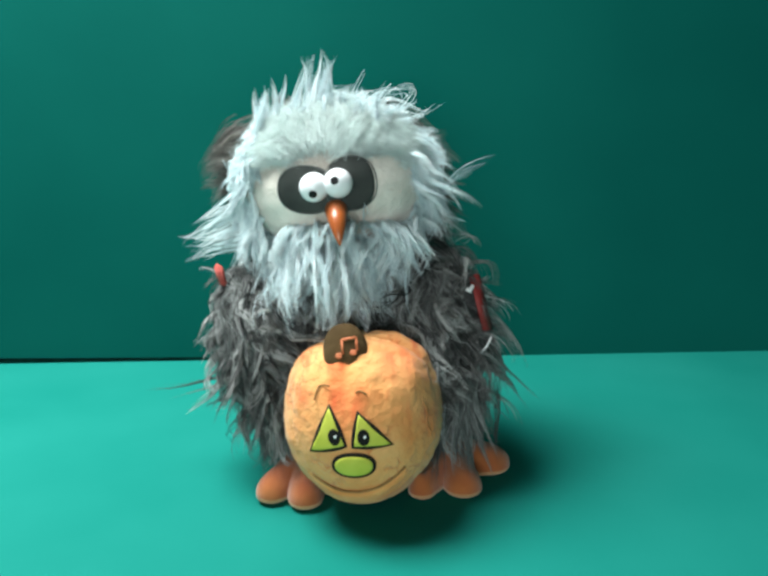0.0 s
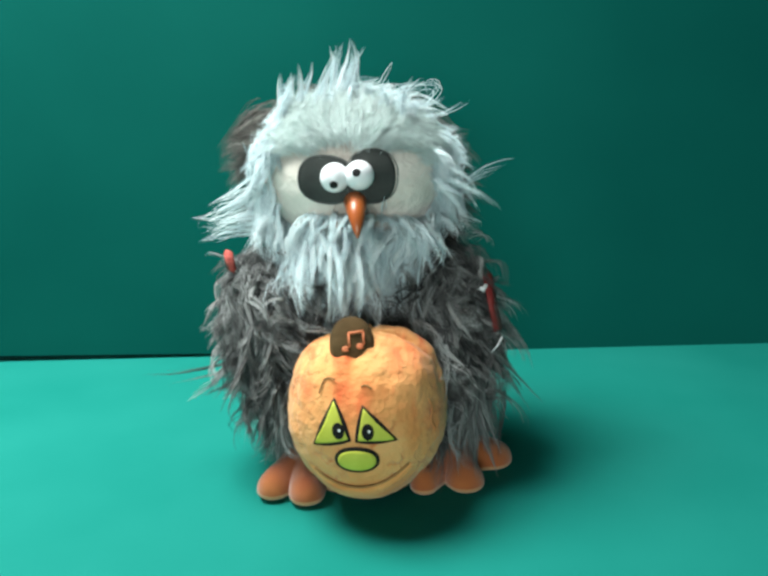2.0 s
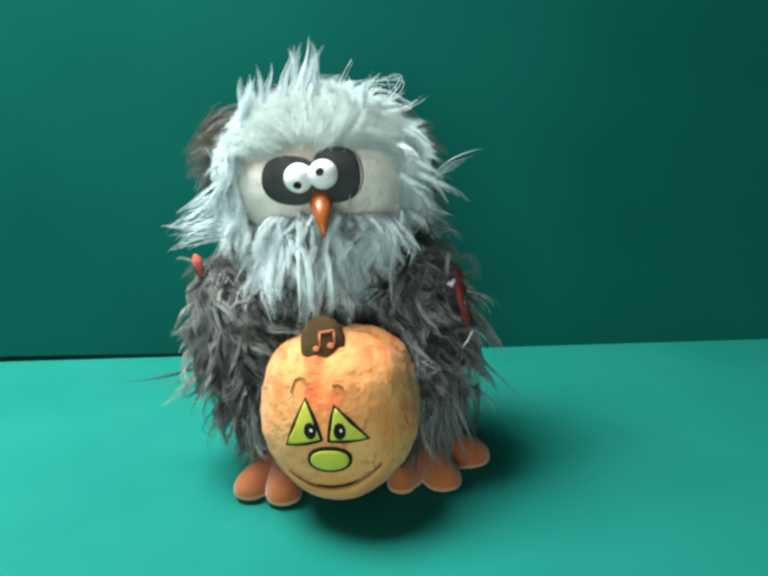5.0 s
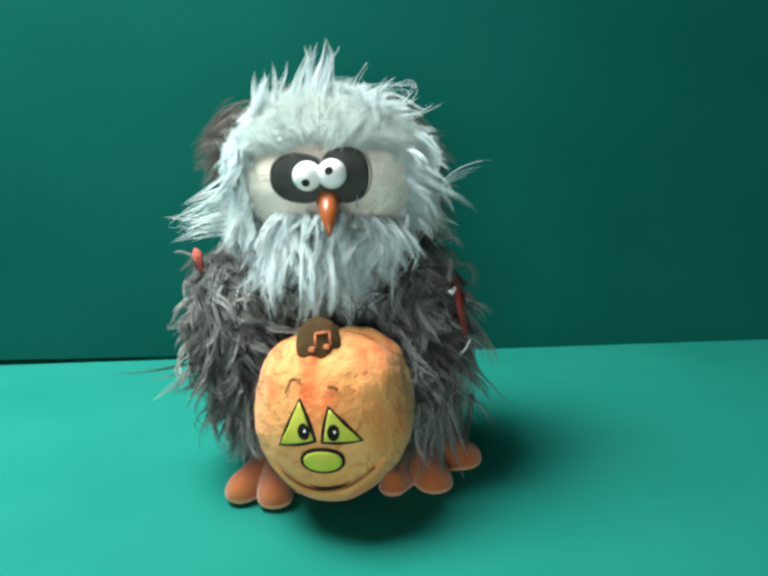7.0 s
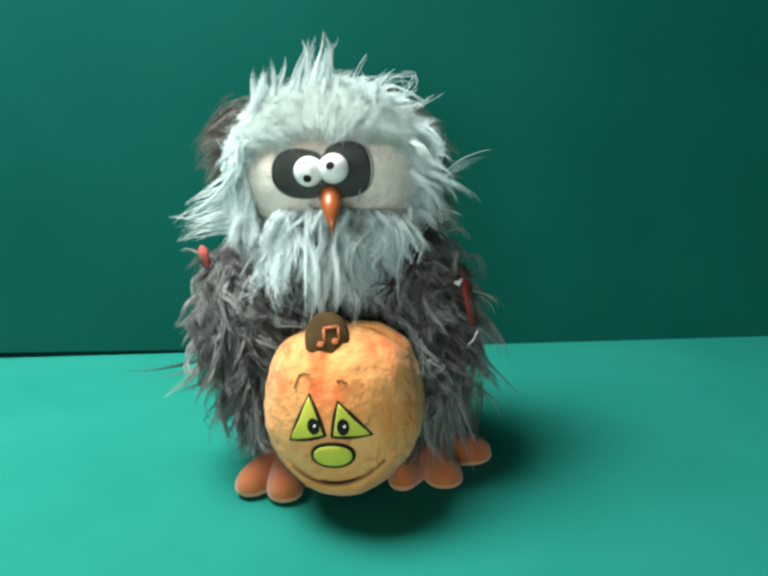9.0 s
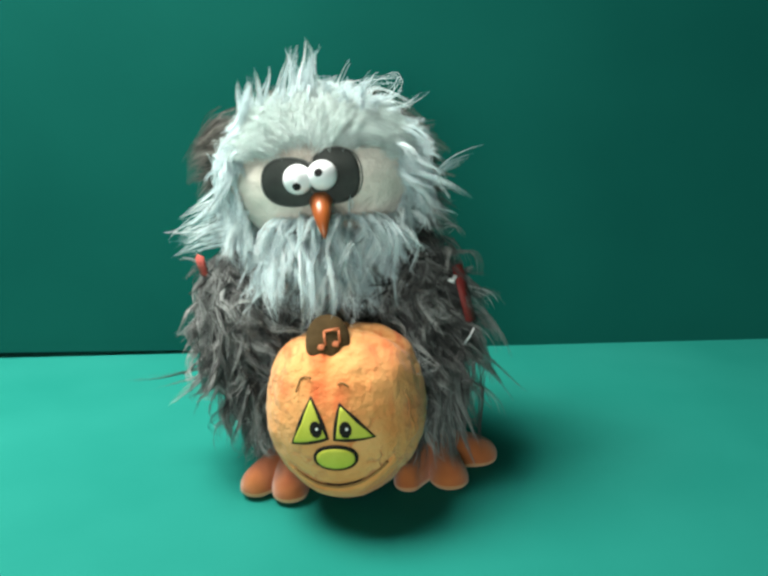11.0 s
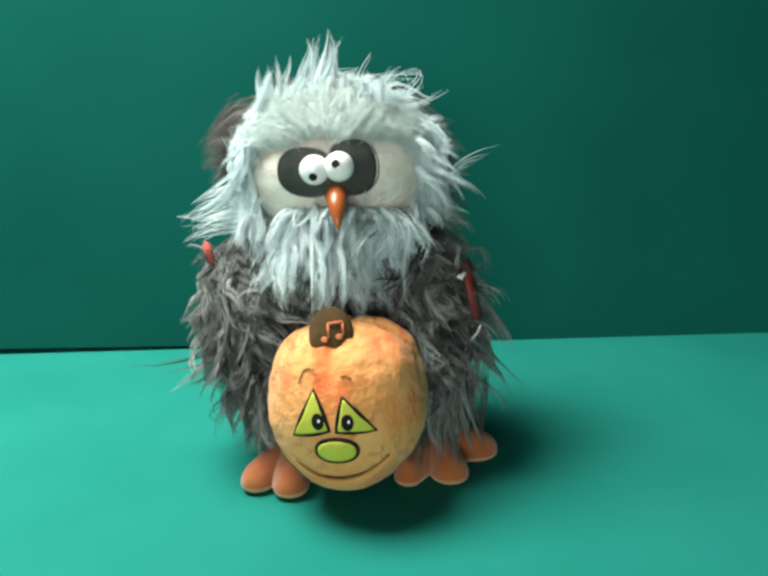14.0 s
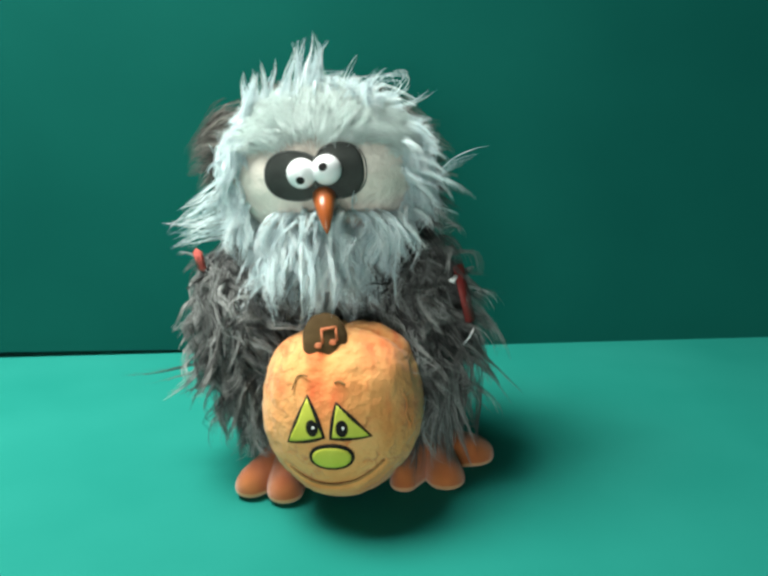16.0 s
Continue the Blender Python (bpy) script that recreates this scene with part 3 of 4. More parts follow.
    locks("beard_lock", rows, PALE_FUR, "short white locks curling from under the beak", per_lock=16, spread=0.0022, clump=0.965, curl=0.42, turns=3.6, radius=0.00030, frizz=0.0006)
    # long locks from the crown and the temples, down past the cheeks
    rows = [(0.004 + side * rng.uniform(0.046, 0.060), rng.uniform(-0.050, -0.012), rng.uniform(-0.006, 0.030), side * 0.5, -0.6, -0.2, side * rng.uniform(-0.15, 0.30), -0.12, -1, rng.uniform(0.034, 0.060)) for side in (-1, 1) for k in range(15)]
    locks("temple_lock", rows, PALE_FUR, "long pale locks falling past the cheek", per_lock=16, spread=0.0024, clump=0.97, curl=0.62, turns=3.8, radius=0.00030, frizz=0.0006)
    rows = [(rng.uniform(-0.038, 0.048), rng.uniform(-0.045, -0.020), rng.uniform(0.030, 0.042), 0, -0.5, 0.8, rng.normal() * 0.6, 0.2, 0.45, rng.uniform(0.022, 0.040)) for k in range(34)]
    locks("crown_lock", rows, PALE_FUR, "bright loose locks over the forehead", per_lock=14, spread=0.0024, clump=0.96, curl=0.75, turns=3.6, radius=0.00030, frizz=0.0006)
    rows = [(-0.060 + 0.002 * k, -0.040 - 0.003 * k, 0.004 - 0.007 * k, 0.2, -0.7, -0.6, 0.35 - 0.1 * k, -0.1, -1, 0.026) for k in range(-2, 7)]
    locks("cheek_strand", rows, PALE_FUR, "pale strands falling over the cheek", per_lock=10, spread=0.0016, clump=0.8, curl=0.35)
    rows = [(0.066, -0.030, -0.030, 0.5, -0.8, 0.3, 0.15, -0.3, -1, 0.030), (0.061, -0.026, -0.024, 0.0, -1.0, 0.6, 0.3, -0.3, -1, 0.034), (0.050, -0.034, -0.036, 0.3, -1.0, 0.4, 0.2, -0.3, -1, 0.030)]
    rows += [(rng.uniform(0.034, 0.066), rng.uniform(-0.046, -0.032), rng.uniform(-0.040, -0.028), rng.uniform(-0.2, 0.6), -1.0, 0.5, rng.uniform(-0.1, 0.4), -0.2, -1, rng.uniform(0.034, 0.052)) for k in range(12)]
    locks("cheek_lock", rows, PALE_FUR, "bright white lock curling over the cheek", per_lock=18, spread=0.0012, clump=0.7, curl=0.2)
    rows = [(0.066 + 0.003 * (k % 3), -0.004 + 0.005 * (k % 4), -0.012 - 0.0022 * k, 1, -0.1, 0.2 - 0.06 * k, 0.8, 0, -0.2 - 0.14 * (k % 6), 0.034 + 0.004 * (k % 4)) for k in range(14)]
    locks("side_wisp", rows[::5], PALE_FUR, "pale wisps behind the cheek", per_lock=7, spread=0.002, clump=0.75, curl=0.6, turns=5.0)
    more = [(rng.uniform(0.056, 0.072), rng.uniform(-0.004, 0.022), rng.uniform(-0.048, -0.006), 0.8, -0.5, 0.3, rng.uniform(0.2, 0.9), 0, rng.uniform(-1.0, -0.1), rng.uniform(0.022, 0.036)) for k in range(34)]
    locks("side_wisp", more, BROWN_FUR, "dark grey tuft behind the cheek", per_lock=16, spread=0.003, clump=0.92, curl=0.6, frizz=0.0008)
    locks("side_wisp", rows, GREY_FUR, "grey wisps behind the cheek", per_lock=10, spread=0.003, clump=0.7, curl=0.4)
    rows = [(-0.063 - 0.004 * (k % 2), -0.010 + 0.008 * (k % 3), 0.014 + 0.0035 * k, -1, -0.2, 0.4, -0.6, -0.1, -0.8, 0.032 + 0.005 * (k % 3)) for k in range(-6, 8)]
    locks("ear_tuft", rows, BROWN_FUR, "brown-grey fur tuft at the side of the head", per_lock=44, spread=0.0050, clump=0.6, curl=0.45)
    return head


def build_torso(owl, rng):
    torso = part("torso", TORSO.mesh(TORSO_PIVOT), GREY_CLOTH, owl, "stuffed grey body")
    torso.location = TORSO_PIVOT
    keep = (TORSO, ARM_L, ARM_R)

    def coat(name, blob, mask, count, lo, hi, out, way, label, **kw):
        u = sphere_ways(rng, count)
        u = u[mask(u)]
        n = blob.normals(u)
        d1 = np.array(way) + n * 0.25 + rng.normal(size=n.shape) * 0.16
        fur(name, blob.points(u), unit(n * out + np.array(way) * 0.7 + rng.normal(size=n.shape) * 0.2), unit(d1), rng.uniform(lo, hi, len(u)),
            torso, TORSO_PIVOT, GREY_FUR, rng, keep, label=label, **kw)

    coat("body_fur", TORSO, lambda u: (u[:, 2] > -0.75) & (u[:, 1] < 0.45), 1250, 0.028, 0.046, 0.35, (0.0, -0.2, -1.0), "shaggy dark grey fur on the body", per_lock=18, spread=0.0036, curl=0.68, clump=0.965, radius=0.00032, frizz=0.0006, turns=3.2)
    coat("body_lock", TORSO, lambda u: (u[:, 2] > -0.7) & (u[:, 1] < 0.2), 260, 0.036, 0.054, 0.45, (0.0, -0.2, -1.0), "wavy grey locks on the body", per_lock=12, spread=0.0024, curl=0.9, clump=0.985, radius=0.00042, frizz=0.0003, turns=4.4, gap=1.1, steps=12)
    coat("back_coat", TORSO, lambda u: (u[:, 2] > -0.85) & (u[:, 1] >= 0.45), 1100, 0.028, 0.044, 0.45, (0.0, 0.2, -1.0), "shaggy dark grey fur on the back", per_lock=9, spread=0.005, curl=0.4, radius=0.0006, steps=5)
    for blob, way in ((ARM_L, (0.35, -0.4, -0.9)), (ARM_R, (0.14, -0.38, -0.9))):
        part("arm", blob.mesh(TORSO_PIVOT, 18, 26), GREY_CLOTH, torso, "stuffed arm reaching round the pumpkin")
        coat("arm_lock", blob, lambda u: u[:, 1] < 0.45, 210, 0.040, 0.060, 0.50, way, "long wavy grey locks over the arm", per_lock=12, spread=0.0024, curl=0.95, clump=0.985, radius=0.00042, frizz=0.0003, turns=4.6, gap=1.12, steps=12)
        coat("arm_fur", blob, lambda u: u[:, 1] < 0.6, 520, 0.024, 0.040, 0.38, way, "thick tangled grey fur on the arm", per_lock=20, spread=0.0036, curl=0.80, clump=0.965, radius=0.00032, frizz=0.0006, turns=3.5)

    def locks(name, rows, label, **kw):
        r = np.array(rows, float)
        fur(name, r[:, :3], unit(r[:, 3:6]), unit(r[:, 6:9]), r[:, 9], torso, TORSO_PIVOT, GREY_FUR, rng, (), label=label, **kw)

    locks("stray_lock", [(-0.118, -0.025, 0.081, -1, 0, -0.40, -1, 0, 0.10, 0.072), (-0.116, -0.025, 0.076, -1, 0, -0.5, -1, 0, -0.10, 0.060), (-0.116, -0.027, 0.066, -1, 0, -0.4, -1, 0, -0.35, 0.036),
                         (0.078, -0.02, 0.098, 0.6, 0, -0.8, 1, 0, -0.95, 0.062), (0.080, -0.02, 0.094, 0.5, 0, -0.9, 0.7, 0, -1, 0.056), (0.080, -0.02, 0.085, 0.5, 0, -1, -0.25, 0, -1, 0.050)],
          "long stray grey locks", per_lock=9, spread=0.0016, clump=0.96, curl=0.16, frizz=0.0006)
    rows = [(0.045 + rng.normal() * 0.012, -0.070 + rng.normal() * 0.004, 0.085 + rng.normal() * 0.010, 0.1, -0.4, -1, 0.12 + rng.normal() * 0.15, -0.14, -1, rng.uniform(0.048, 0.070)) for k in range(34)]
    rows += [(-0.088 + rng.normal() * 0.012, -0.068 + rng.normal() * 0.004, 0.070 + rng.normal() * 0.010, -0.1, -0.4, -1, 0.2 + rng.normal() * 0.2, -0.05, -1, rng.uniform(0.030, 0.045)) for k in range(22)]
    rows += [(0.060 + rng.normal() * 0.009, -0.052 + rng.normal() * 0.006, 0.080 + rng.normal() * 0.012, 0.2, -0.3, -1, -0.05 + rng.normal() * 0.15, -0.12, -1, rng.uniform(0.040, 0.062)) for k in range(24)]
    rows += [(0.062 + rng.normal() * 0.008, -0.012 + rng.normal() * 0.010, 0.112 + rng.normal() * 0.012, 0.8, -0.2, -0.6, 0.42 + rng.normal() * 0.18, -0.1, -1, rng.uniform(0.040, 0.062)) for k in range(26)]
    rows += [(0.038 + rng.normal() * 0.012, -0.008 + rng.normal() * 0.016, 0.168 + rng.normal() * 0.008, 0.35, -0.7, 0.2, 0.15 + rng.normal() * 0.30, -0.2, -0.8, rng.uniform(0.024, 0.042)) for k in range(44)]
    locks("shoulder_lock", [(-0.098 + rng.normal() * 0.009, -0.012 + rng.normal() * 0.012, 0.150 + rng.normal() * 0.010, -0.6, -0.5, 0.4, -0.40 + rng.normal() * 0.3, -0.2, -0.7, rng.uniform(0.026, 0.044)) for k in range(40)],
          "grey locks on the shoulder round the tag", per_lock=14, spread=0.0030, clump=0.96, curl=0.6, frizz=0.0008)
    locks("hanging_lock", rows, "long grey locks hanging over the feet", per_lock=14, spread=0.0030, clump=0.96, curl=0.32, frizz=0.0008)

    # the red tags and their clear pins
    bm = box(bmesh.new(), (-0.0022, -0.0050, -0.0085), (0.0022, 0.0050, 0.0085), 0.0016)
    bmesh.ops.transform(bm, matrix=Matrix.Translation(Vector((-0.1265, -0.038, 0.1620)) - Vector(TORSO_PIVOT)) @ pose(0, 0, 0, 0, -12, 35), verts=bm.verts)
    part("tag", bm, TAG_CORAL, torso, "small coral red cloth tag half hidden in the fur")
    bm = box(bmesh.new(), (-0.0010, -0.0065, -0.022), (0.0010, 0.0065, 0.022), 0.0009)
    bmesh.ops.transform(bm, matrix=Matrix.Translation(Vector((0.0712, -0.050, 0.1400)) - Vector(TORSO_PIVOT)) @ pose(0, 0, 0, 0, -17, -38), verts=bm.verts)
    part("tag", bm, TAG_RED, torso, "long red card tag at the side")
    off = Vector(TORSO_PIVOT)
    bm = tube(bmesh.new(), [Vector((0.0590, -0.060, 0.1530)) - off, Vector((0.0612, -0.061, 0.1515)) - off, Vector((0.0640, -0.058, 0.1550)) - off], 0.0016)
    part("pin", bm, PIN_PLASTIC, torso, "clear plastic tag pin")
    bm = tube(bmesh.new(), [Vector((0.0770, -0.066, 0.1180)) - off, Vector((0.0740, -0.068, 0.1120)) - off, Vector((0.0690, -0.069, 0.1060)) - off], 0.0007)
    part("pin", bm, PIN_PLASTIC, torso, "clear plastic tag pin")
    return torso


def smile(x):
    d = x + 0.005
    return -0.0365 + 0.06 * d + 13.5 * d * d


def build_pumpkin(owl, rng):
    piv = PUMPKIN_PIVOT
    bm = PUMPKIN.mesh(piv, 72, 100)
    for v in bm.verts:
        p = v.co + Vector(piv) - Vector(PUMPKIN.c)
        a = math.atan2(p.x, -p.y)
        n = p.normalized()
        # shallow gores, a dimple under the stem, and small dents in the stuffing
        v.co -= n * 0.0040 * (max(math.cos(a * 4 + 0.9), 0) ** 6) * max(p.z / 0.06, 0)
        # square shoulders
        k = min(max((p.z - 0.012) / 0.02, 0), 1)
        th = math.atan2(p.z, p.x)
        v.co += Vector((n.x, 0, n.z)) * 0.0038 * k * math.sin(2 * th) ** 4
        v.co += n * (0.0012 * noise.noise(p * 38) + 0.0012 * noise.noise(p * 110) + 0.0008 * noise.noise(p * 230)) * (1 if p.y > -0.035 or p.z > 0.026 else 0.25)
        v.co.z -= 0.006 * math.exp(-((p.x + 0.010) ** 2 + (p.y + 0.004) ** 2) / 0.0006) * (p.z > 0)
    pumpkin = part("pumpkin", bm, PUMPKIN_PLUSH, owl, "soft orange plush pumpkin with a stitched face")
    pumpkin.location = piv

    # the lower jaw: a padded crescent below the smile
    bm = bmesh.new()
    rows, cols = 9, 33
    grid = []
    for i in range(rows):
        s = i / (rows - 1)
        line = []
        for j in range(cols):
            x = -0.043 + 0.0785 * j / (cols - 1)
            z0 = smile(x)
            ends = min(1.0, min(j, cols - 1 - j) / 10)
            k = max(1 - (x / 0.0555) ** 2, 0.05)
            a0 = math.asin(max(min(z0 / (0.061 * math.sqrt(k)), 1), -1))
            a = a0 + (-1.75 - a0) * s
            p = Vector((x, -0.056 * math.sqrt(k) * math.cos(a), 0.061 * math.sqrt(k) * math.sin(a)))
            n = Vector((p.x / 0.0555 ** 2, p.y / 0.056 ** 2, p.z / 0.061 ** 2)).normalized()
            lift = (0.0022 * math.sin(math.pi * min(s * 1.2 + 0.18, 1)) + 0.0004) * ends - 0.0006
            line.append(bm.verts.new(p + n * lift + Vector(PUMPKIN.c) - Vector(piv)))
        grid.append(line)
    for u, v in zip(grid, grid[1:]):
        for j in range(cols - 1):
            bm.faces.new((u[j], u[j + 1], v[j + 1], v[j]))
    lip = [v.co.copy() for v in grid[0]]
    inner = [bm.verts.new(q + Vector((0, 0.004, -0.0005))) for q in lip]
    for j in range(cols - 1):
        bm.faces.new((inner[j], inner[j + 1], grid[0][j + 1], grid[0][j]))
    bmesh.ops.recalc_face_normals(bm, faces=bm.faces[:])
    jaw = part("jaw", bm, PUMPKIN_PLUSH, pumpkin, "hinged lower lip of the smile")
    hinge = Vector((-0.005, 0.010, -0.020)) + Vector(PUMPKIN.c) - Vector(piv)
    for v in jaw.data.vertices:
        v.co -= hinge
    jaw.location = hinge
    seam = tube(bmesh.new(), [q - hinge + Vector((0, -0.0004, 0.0002)) for q in lip[4:-3]], 0.00085, 6)
    part_lip = part("lip_seam", seam, SEAM_THREAD, pumpkin, "brown seam of the smile")
    part_lip.location = hinge
    # the dark inside of the mouth
    xs = [-0.0135 + 0.026 * k / 20 for k in range(21)]
    bm = bmesh.new()
    top = [bm.verts.new(PUMPKIN.front(x, smile(x) + 0.0004, 0.0006) - Vector(piv)) for x in xs]
    low = [bm.verts.new(PUMPKIN.front(x, smile(x) - 0.0040 * math.sin(math.pi * (k + 0.5) / 21), 0.0004) - Vector(piv)) for k, x in enumerate(xs)]
    for k in range(20):
        bm.faces.new((top[k], low[k], low[k + 1], top[k + 1]))
    part("mouth_lining", bm, MOUTH_CLOTH, pumpkin, "dark cloth inside the mouth")

    for corners, px, pz in (([(-0.0200, 0.0238), (-0.0326, -0.0071), (-0.0096, -0.0002)], -0.0166, 0.0052), ([(-0.0018, 0.0210), (-0.0053, -0.0007), (0.0195, -0.0002)], 0.0016, 0.0058)):
        part("eye_border", decal(PUMPKIN, rounded(corners, grow=0.0011), piv, 0.0009, 0.0025), BLACK_THREAD, pumpkin, "black stitched border")
        part("eye_patch", decal(PUMPKIN, rounded(corners, grow=-0.0012), piv, 0.0013, 0.0012), LIME_FELT, pumpkin, "lime green triangular eye")
        part("pupil", decal(PUMPKIN, oval(px, pz, 0.0038, 0.0052, 0.1), piv, 0.0017, 0.001), BLACK_THREAD, pumpkin, "black stitched pupil")
        part("eye_glint", decal(PUMPKIN, oval(px + 0.0008, pz + 0.0006, 0.0007, 0.0009), piv, 0.0021, 0.001, rings=2), WHITE_THREAD, pumpkin, "white stitched glint")
    part("nose_border", decal(PUMPKIN, oval(-0.0048, -0.0138, 0.0140, 0.0091, 0.03, square=2.2), piv, 0.0014, 0.0025), BLACK_THREAD, pumpkin, "black stitched border")
    part("nose_patch", decal(PUMPKIN, oval(-0.0048, -0.0138, 0.0118, 0.0070, 0.03, square=2.2), piv, 0.0020, 0.0015, 0.0008), LIME_FELT, pumpkin, "oval lime green nose")
    brow = [PUMPKIN.front(-0.0289 + 0.0003 * k, 0.0255 + 0.0009 * k, 0.0020) for k in range(9)] + [PUMPKIN.front(-0.0245 + 0.0018 * k, 0.0342 + 0.0006 * math.sin(k), 0.0022) for k in range(4)]
    part("eyebrow", tube(bmesh.new(), [q - Vector(piv) for q in brow], 0.0006, 6), SEAM_THREAD, pumpkin, "thin stitched eyebrow")
    brow = [PUMPKIN.front(-0.0030 + 0.0011 * k, 0.0322 + 0.0010 * math.sin(k * 0.7), 0.0010) for k in range(7)]
    part("eyebrow", tube(bmesh.new(), [q - Vector(piv) for q in brow], 0.0006, 6), SEAM_THREAD, pumpkin, "thin stitched eyebrow")

    # a puckered seam where two gores meet
    line = [(0.0390 + 0.0012 * math.sin(k * 1.7) + 0.0007 * k, 0.0330 - 0.0042 * k) for k in range(11)]
    pts = [PUMPKIN.front(x, z, -0.0001 + 0.0003 * math.sin(k * 2.1)) - Vector(piv) for k, (x, z) in enumerate(line)]
    part("gore_seam", tube(bmesh.new(), pts, 0.0006, 6), GORE_THREAD, pumpkin, "puckered red-orange seam")

    # the stem, a padded block, and the note on it
    base = Matrix.Translation(Vector(PUMPKIN.c) + Vector((-0.0105, -0.0185, 0.0535)) - Vector(piv)) @ pose(0, 0, 0, -24, -4, 4)
    bm = bmesh.new()
    bmesh.ops.create_uvsphere(bm, u_segments=40, v_segments=28, radius=1.0)
    for v in bm.verts:
        blunt = 0.95 if v.co.z > 0 else 0.68
        q = Vector([math.copysign(abs(a) ** blunt, a) for a in v.co])
        wide = 1.04 - 0.06 * q.z
        v.co = base @ Vector((q.x * 0.0142 * wide, q.y * 0.0085, q.z * 0.0165 + 0.0005 * noise.noise(q * 3)))
    part("stem", bm, STEM_PLUSH, pumpkin, "dark brown padded stem")
    y = -0.0090
    bm = bmesh.new()
    for hx, hz, sx, top in ((-0.0045, -0.0060, -0.0018, 0.0040), (0.0050, -0.0048, 0.0077, 0.0047)):
        tube(bm, [base @ Vector((hx + 0.0016 * math.cos(a), y, hz + 0.0010 * math.sin(a))) for a in [k * 0.5 for k in range(13)]], 0.0010, 6)
        tube(bm, [base @ Vector((sx, y, hz + 0.001)), base @ Vector((sx, y, top))], 0.0008, 6)
    tube(bm, [base @ Vector((-0.0020, y, 0.0041)), base @ Vector((0.0079, y, 0.0049))], 0.0010, 6)
    part("music_note", bm, NOTE_THREAD, pumpkin, "pair of orange stitched music notes")
    return pumpkin, jaw, part_lip, hinge


def pad(bm, heel, toe, r0, r1, top, low, upper):
    """Half of a padded finger from heel to toe: its upper or its lower shell."""
    h, t = Vector((*heel, 0)), Vector((*toe, 0))
    d = (t - h).normalized()
    side = Vector((-d.y, d.x, 0))
    reach = (t - h).length + r1
    rings, sides, grid = 26, 18, []
    for i in range(rings + 1):
        s = math.sin(i / rings * math.pi / 2)
        q = -r0 + (reach + r0) * s
        k = min(max(q / reach, 0), 1)
        width = r0 + (r1 - r0) * min(k * 1.25, 1)
        if q < 0:
            width *= math.sqrt(max(1 - (q / r0) ** 2, 0))
        over = q - (reach - r1)
        if over > 0:
            width *= math.sqrt(max(1 - (over / r1) ** 2, 0))
        rise = top * (1 + 1.1 * (1 - k) ** 1.5)
        full = width / max(r0 + (r1 - r0) * min(k * 1.25, 1), 1e-6)
        line = []
        for j in range(sides + 1):
            a = math.pi * j / sides
            z = (rise if upper else -low) * math.sin(a) ** (1.05 if upper else 0.8) * full ** 0.85
            p = h + d * q + side * width * math.cos(a)
            wave = 0.0006 * noise.noise(p * 90 + Vector((0, 0, z * 90)))
            line.append(bm.verts.new((p.x, p.y, low + 0.0004 + z + (wave if upper else 0))))
        grid.append(line)
    faces = []
    for u, v in zip(grid, grid[1:]):
        for j in range(sides):
            faces.append(bm.faces.new((u[j], u[j + 1], v[j + 1], v[j]) if upper else (u[j], v[j], v[j + 1], u[j + 1])))
    return faces


def build_foot(owl, heel, toes):
    """A padded foot with three round toes: toes are x, y, radius."""
    shells = []
    for upper in (True, False):
        bm = bmesh.new()
        for x, y, r in toes:
            pad(bm, heel, (x, y), 0.018, r, 0.0135, 0.0062, upper)
        bmesh.ops.remove_doubles(bm, verts=bm.verts, dist=0.00002)
        bmesh.ops.recalc_face_normals(bm, faces=bm.faces[:])
        shells.append(bm)
    foot = part("foot", shells[0], FOOT_PLUSH, owl, "orange plush foot with three round toes")
    part("sole", shells[1], SOLE_PLUSH, foot, "paler tan sole and edge")
    return foot


def build_owl():
    rng = np.random.default_rng(7)
    owl = tagged(new("plush_owl"), "shaggy grey and white toy owl holding an orange pumpkin", "plush toy")
    head = build_head(owl, rng)
    torso = build_torso(owl, rng)
    pumpkin, jaw, lip, hinge = build_pumpkin(owl, rng)
    build_foot(owl, (-0.064, -0.056), ((-0.0865, -0.087, 0.0122), (-0.0610, -0.096, 0.0128), (-0.040, -0.078, 0.0100)))
    build_foot(owl, (0.046, -0.044), ((0.0800, -0.042, 0.0165), (0.0555, -0.081, 0.0140), (0.0245, -0.085, 0.0105)))
    return head, torso, pumpkin, jaw, lip, hinge


build_room()
build_table()
head, torso, pumpkin, jaw, lip, hinge = build_owl()


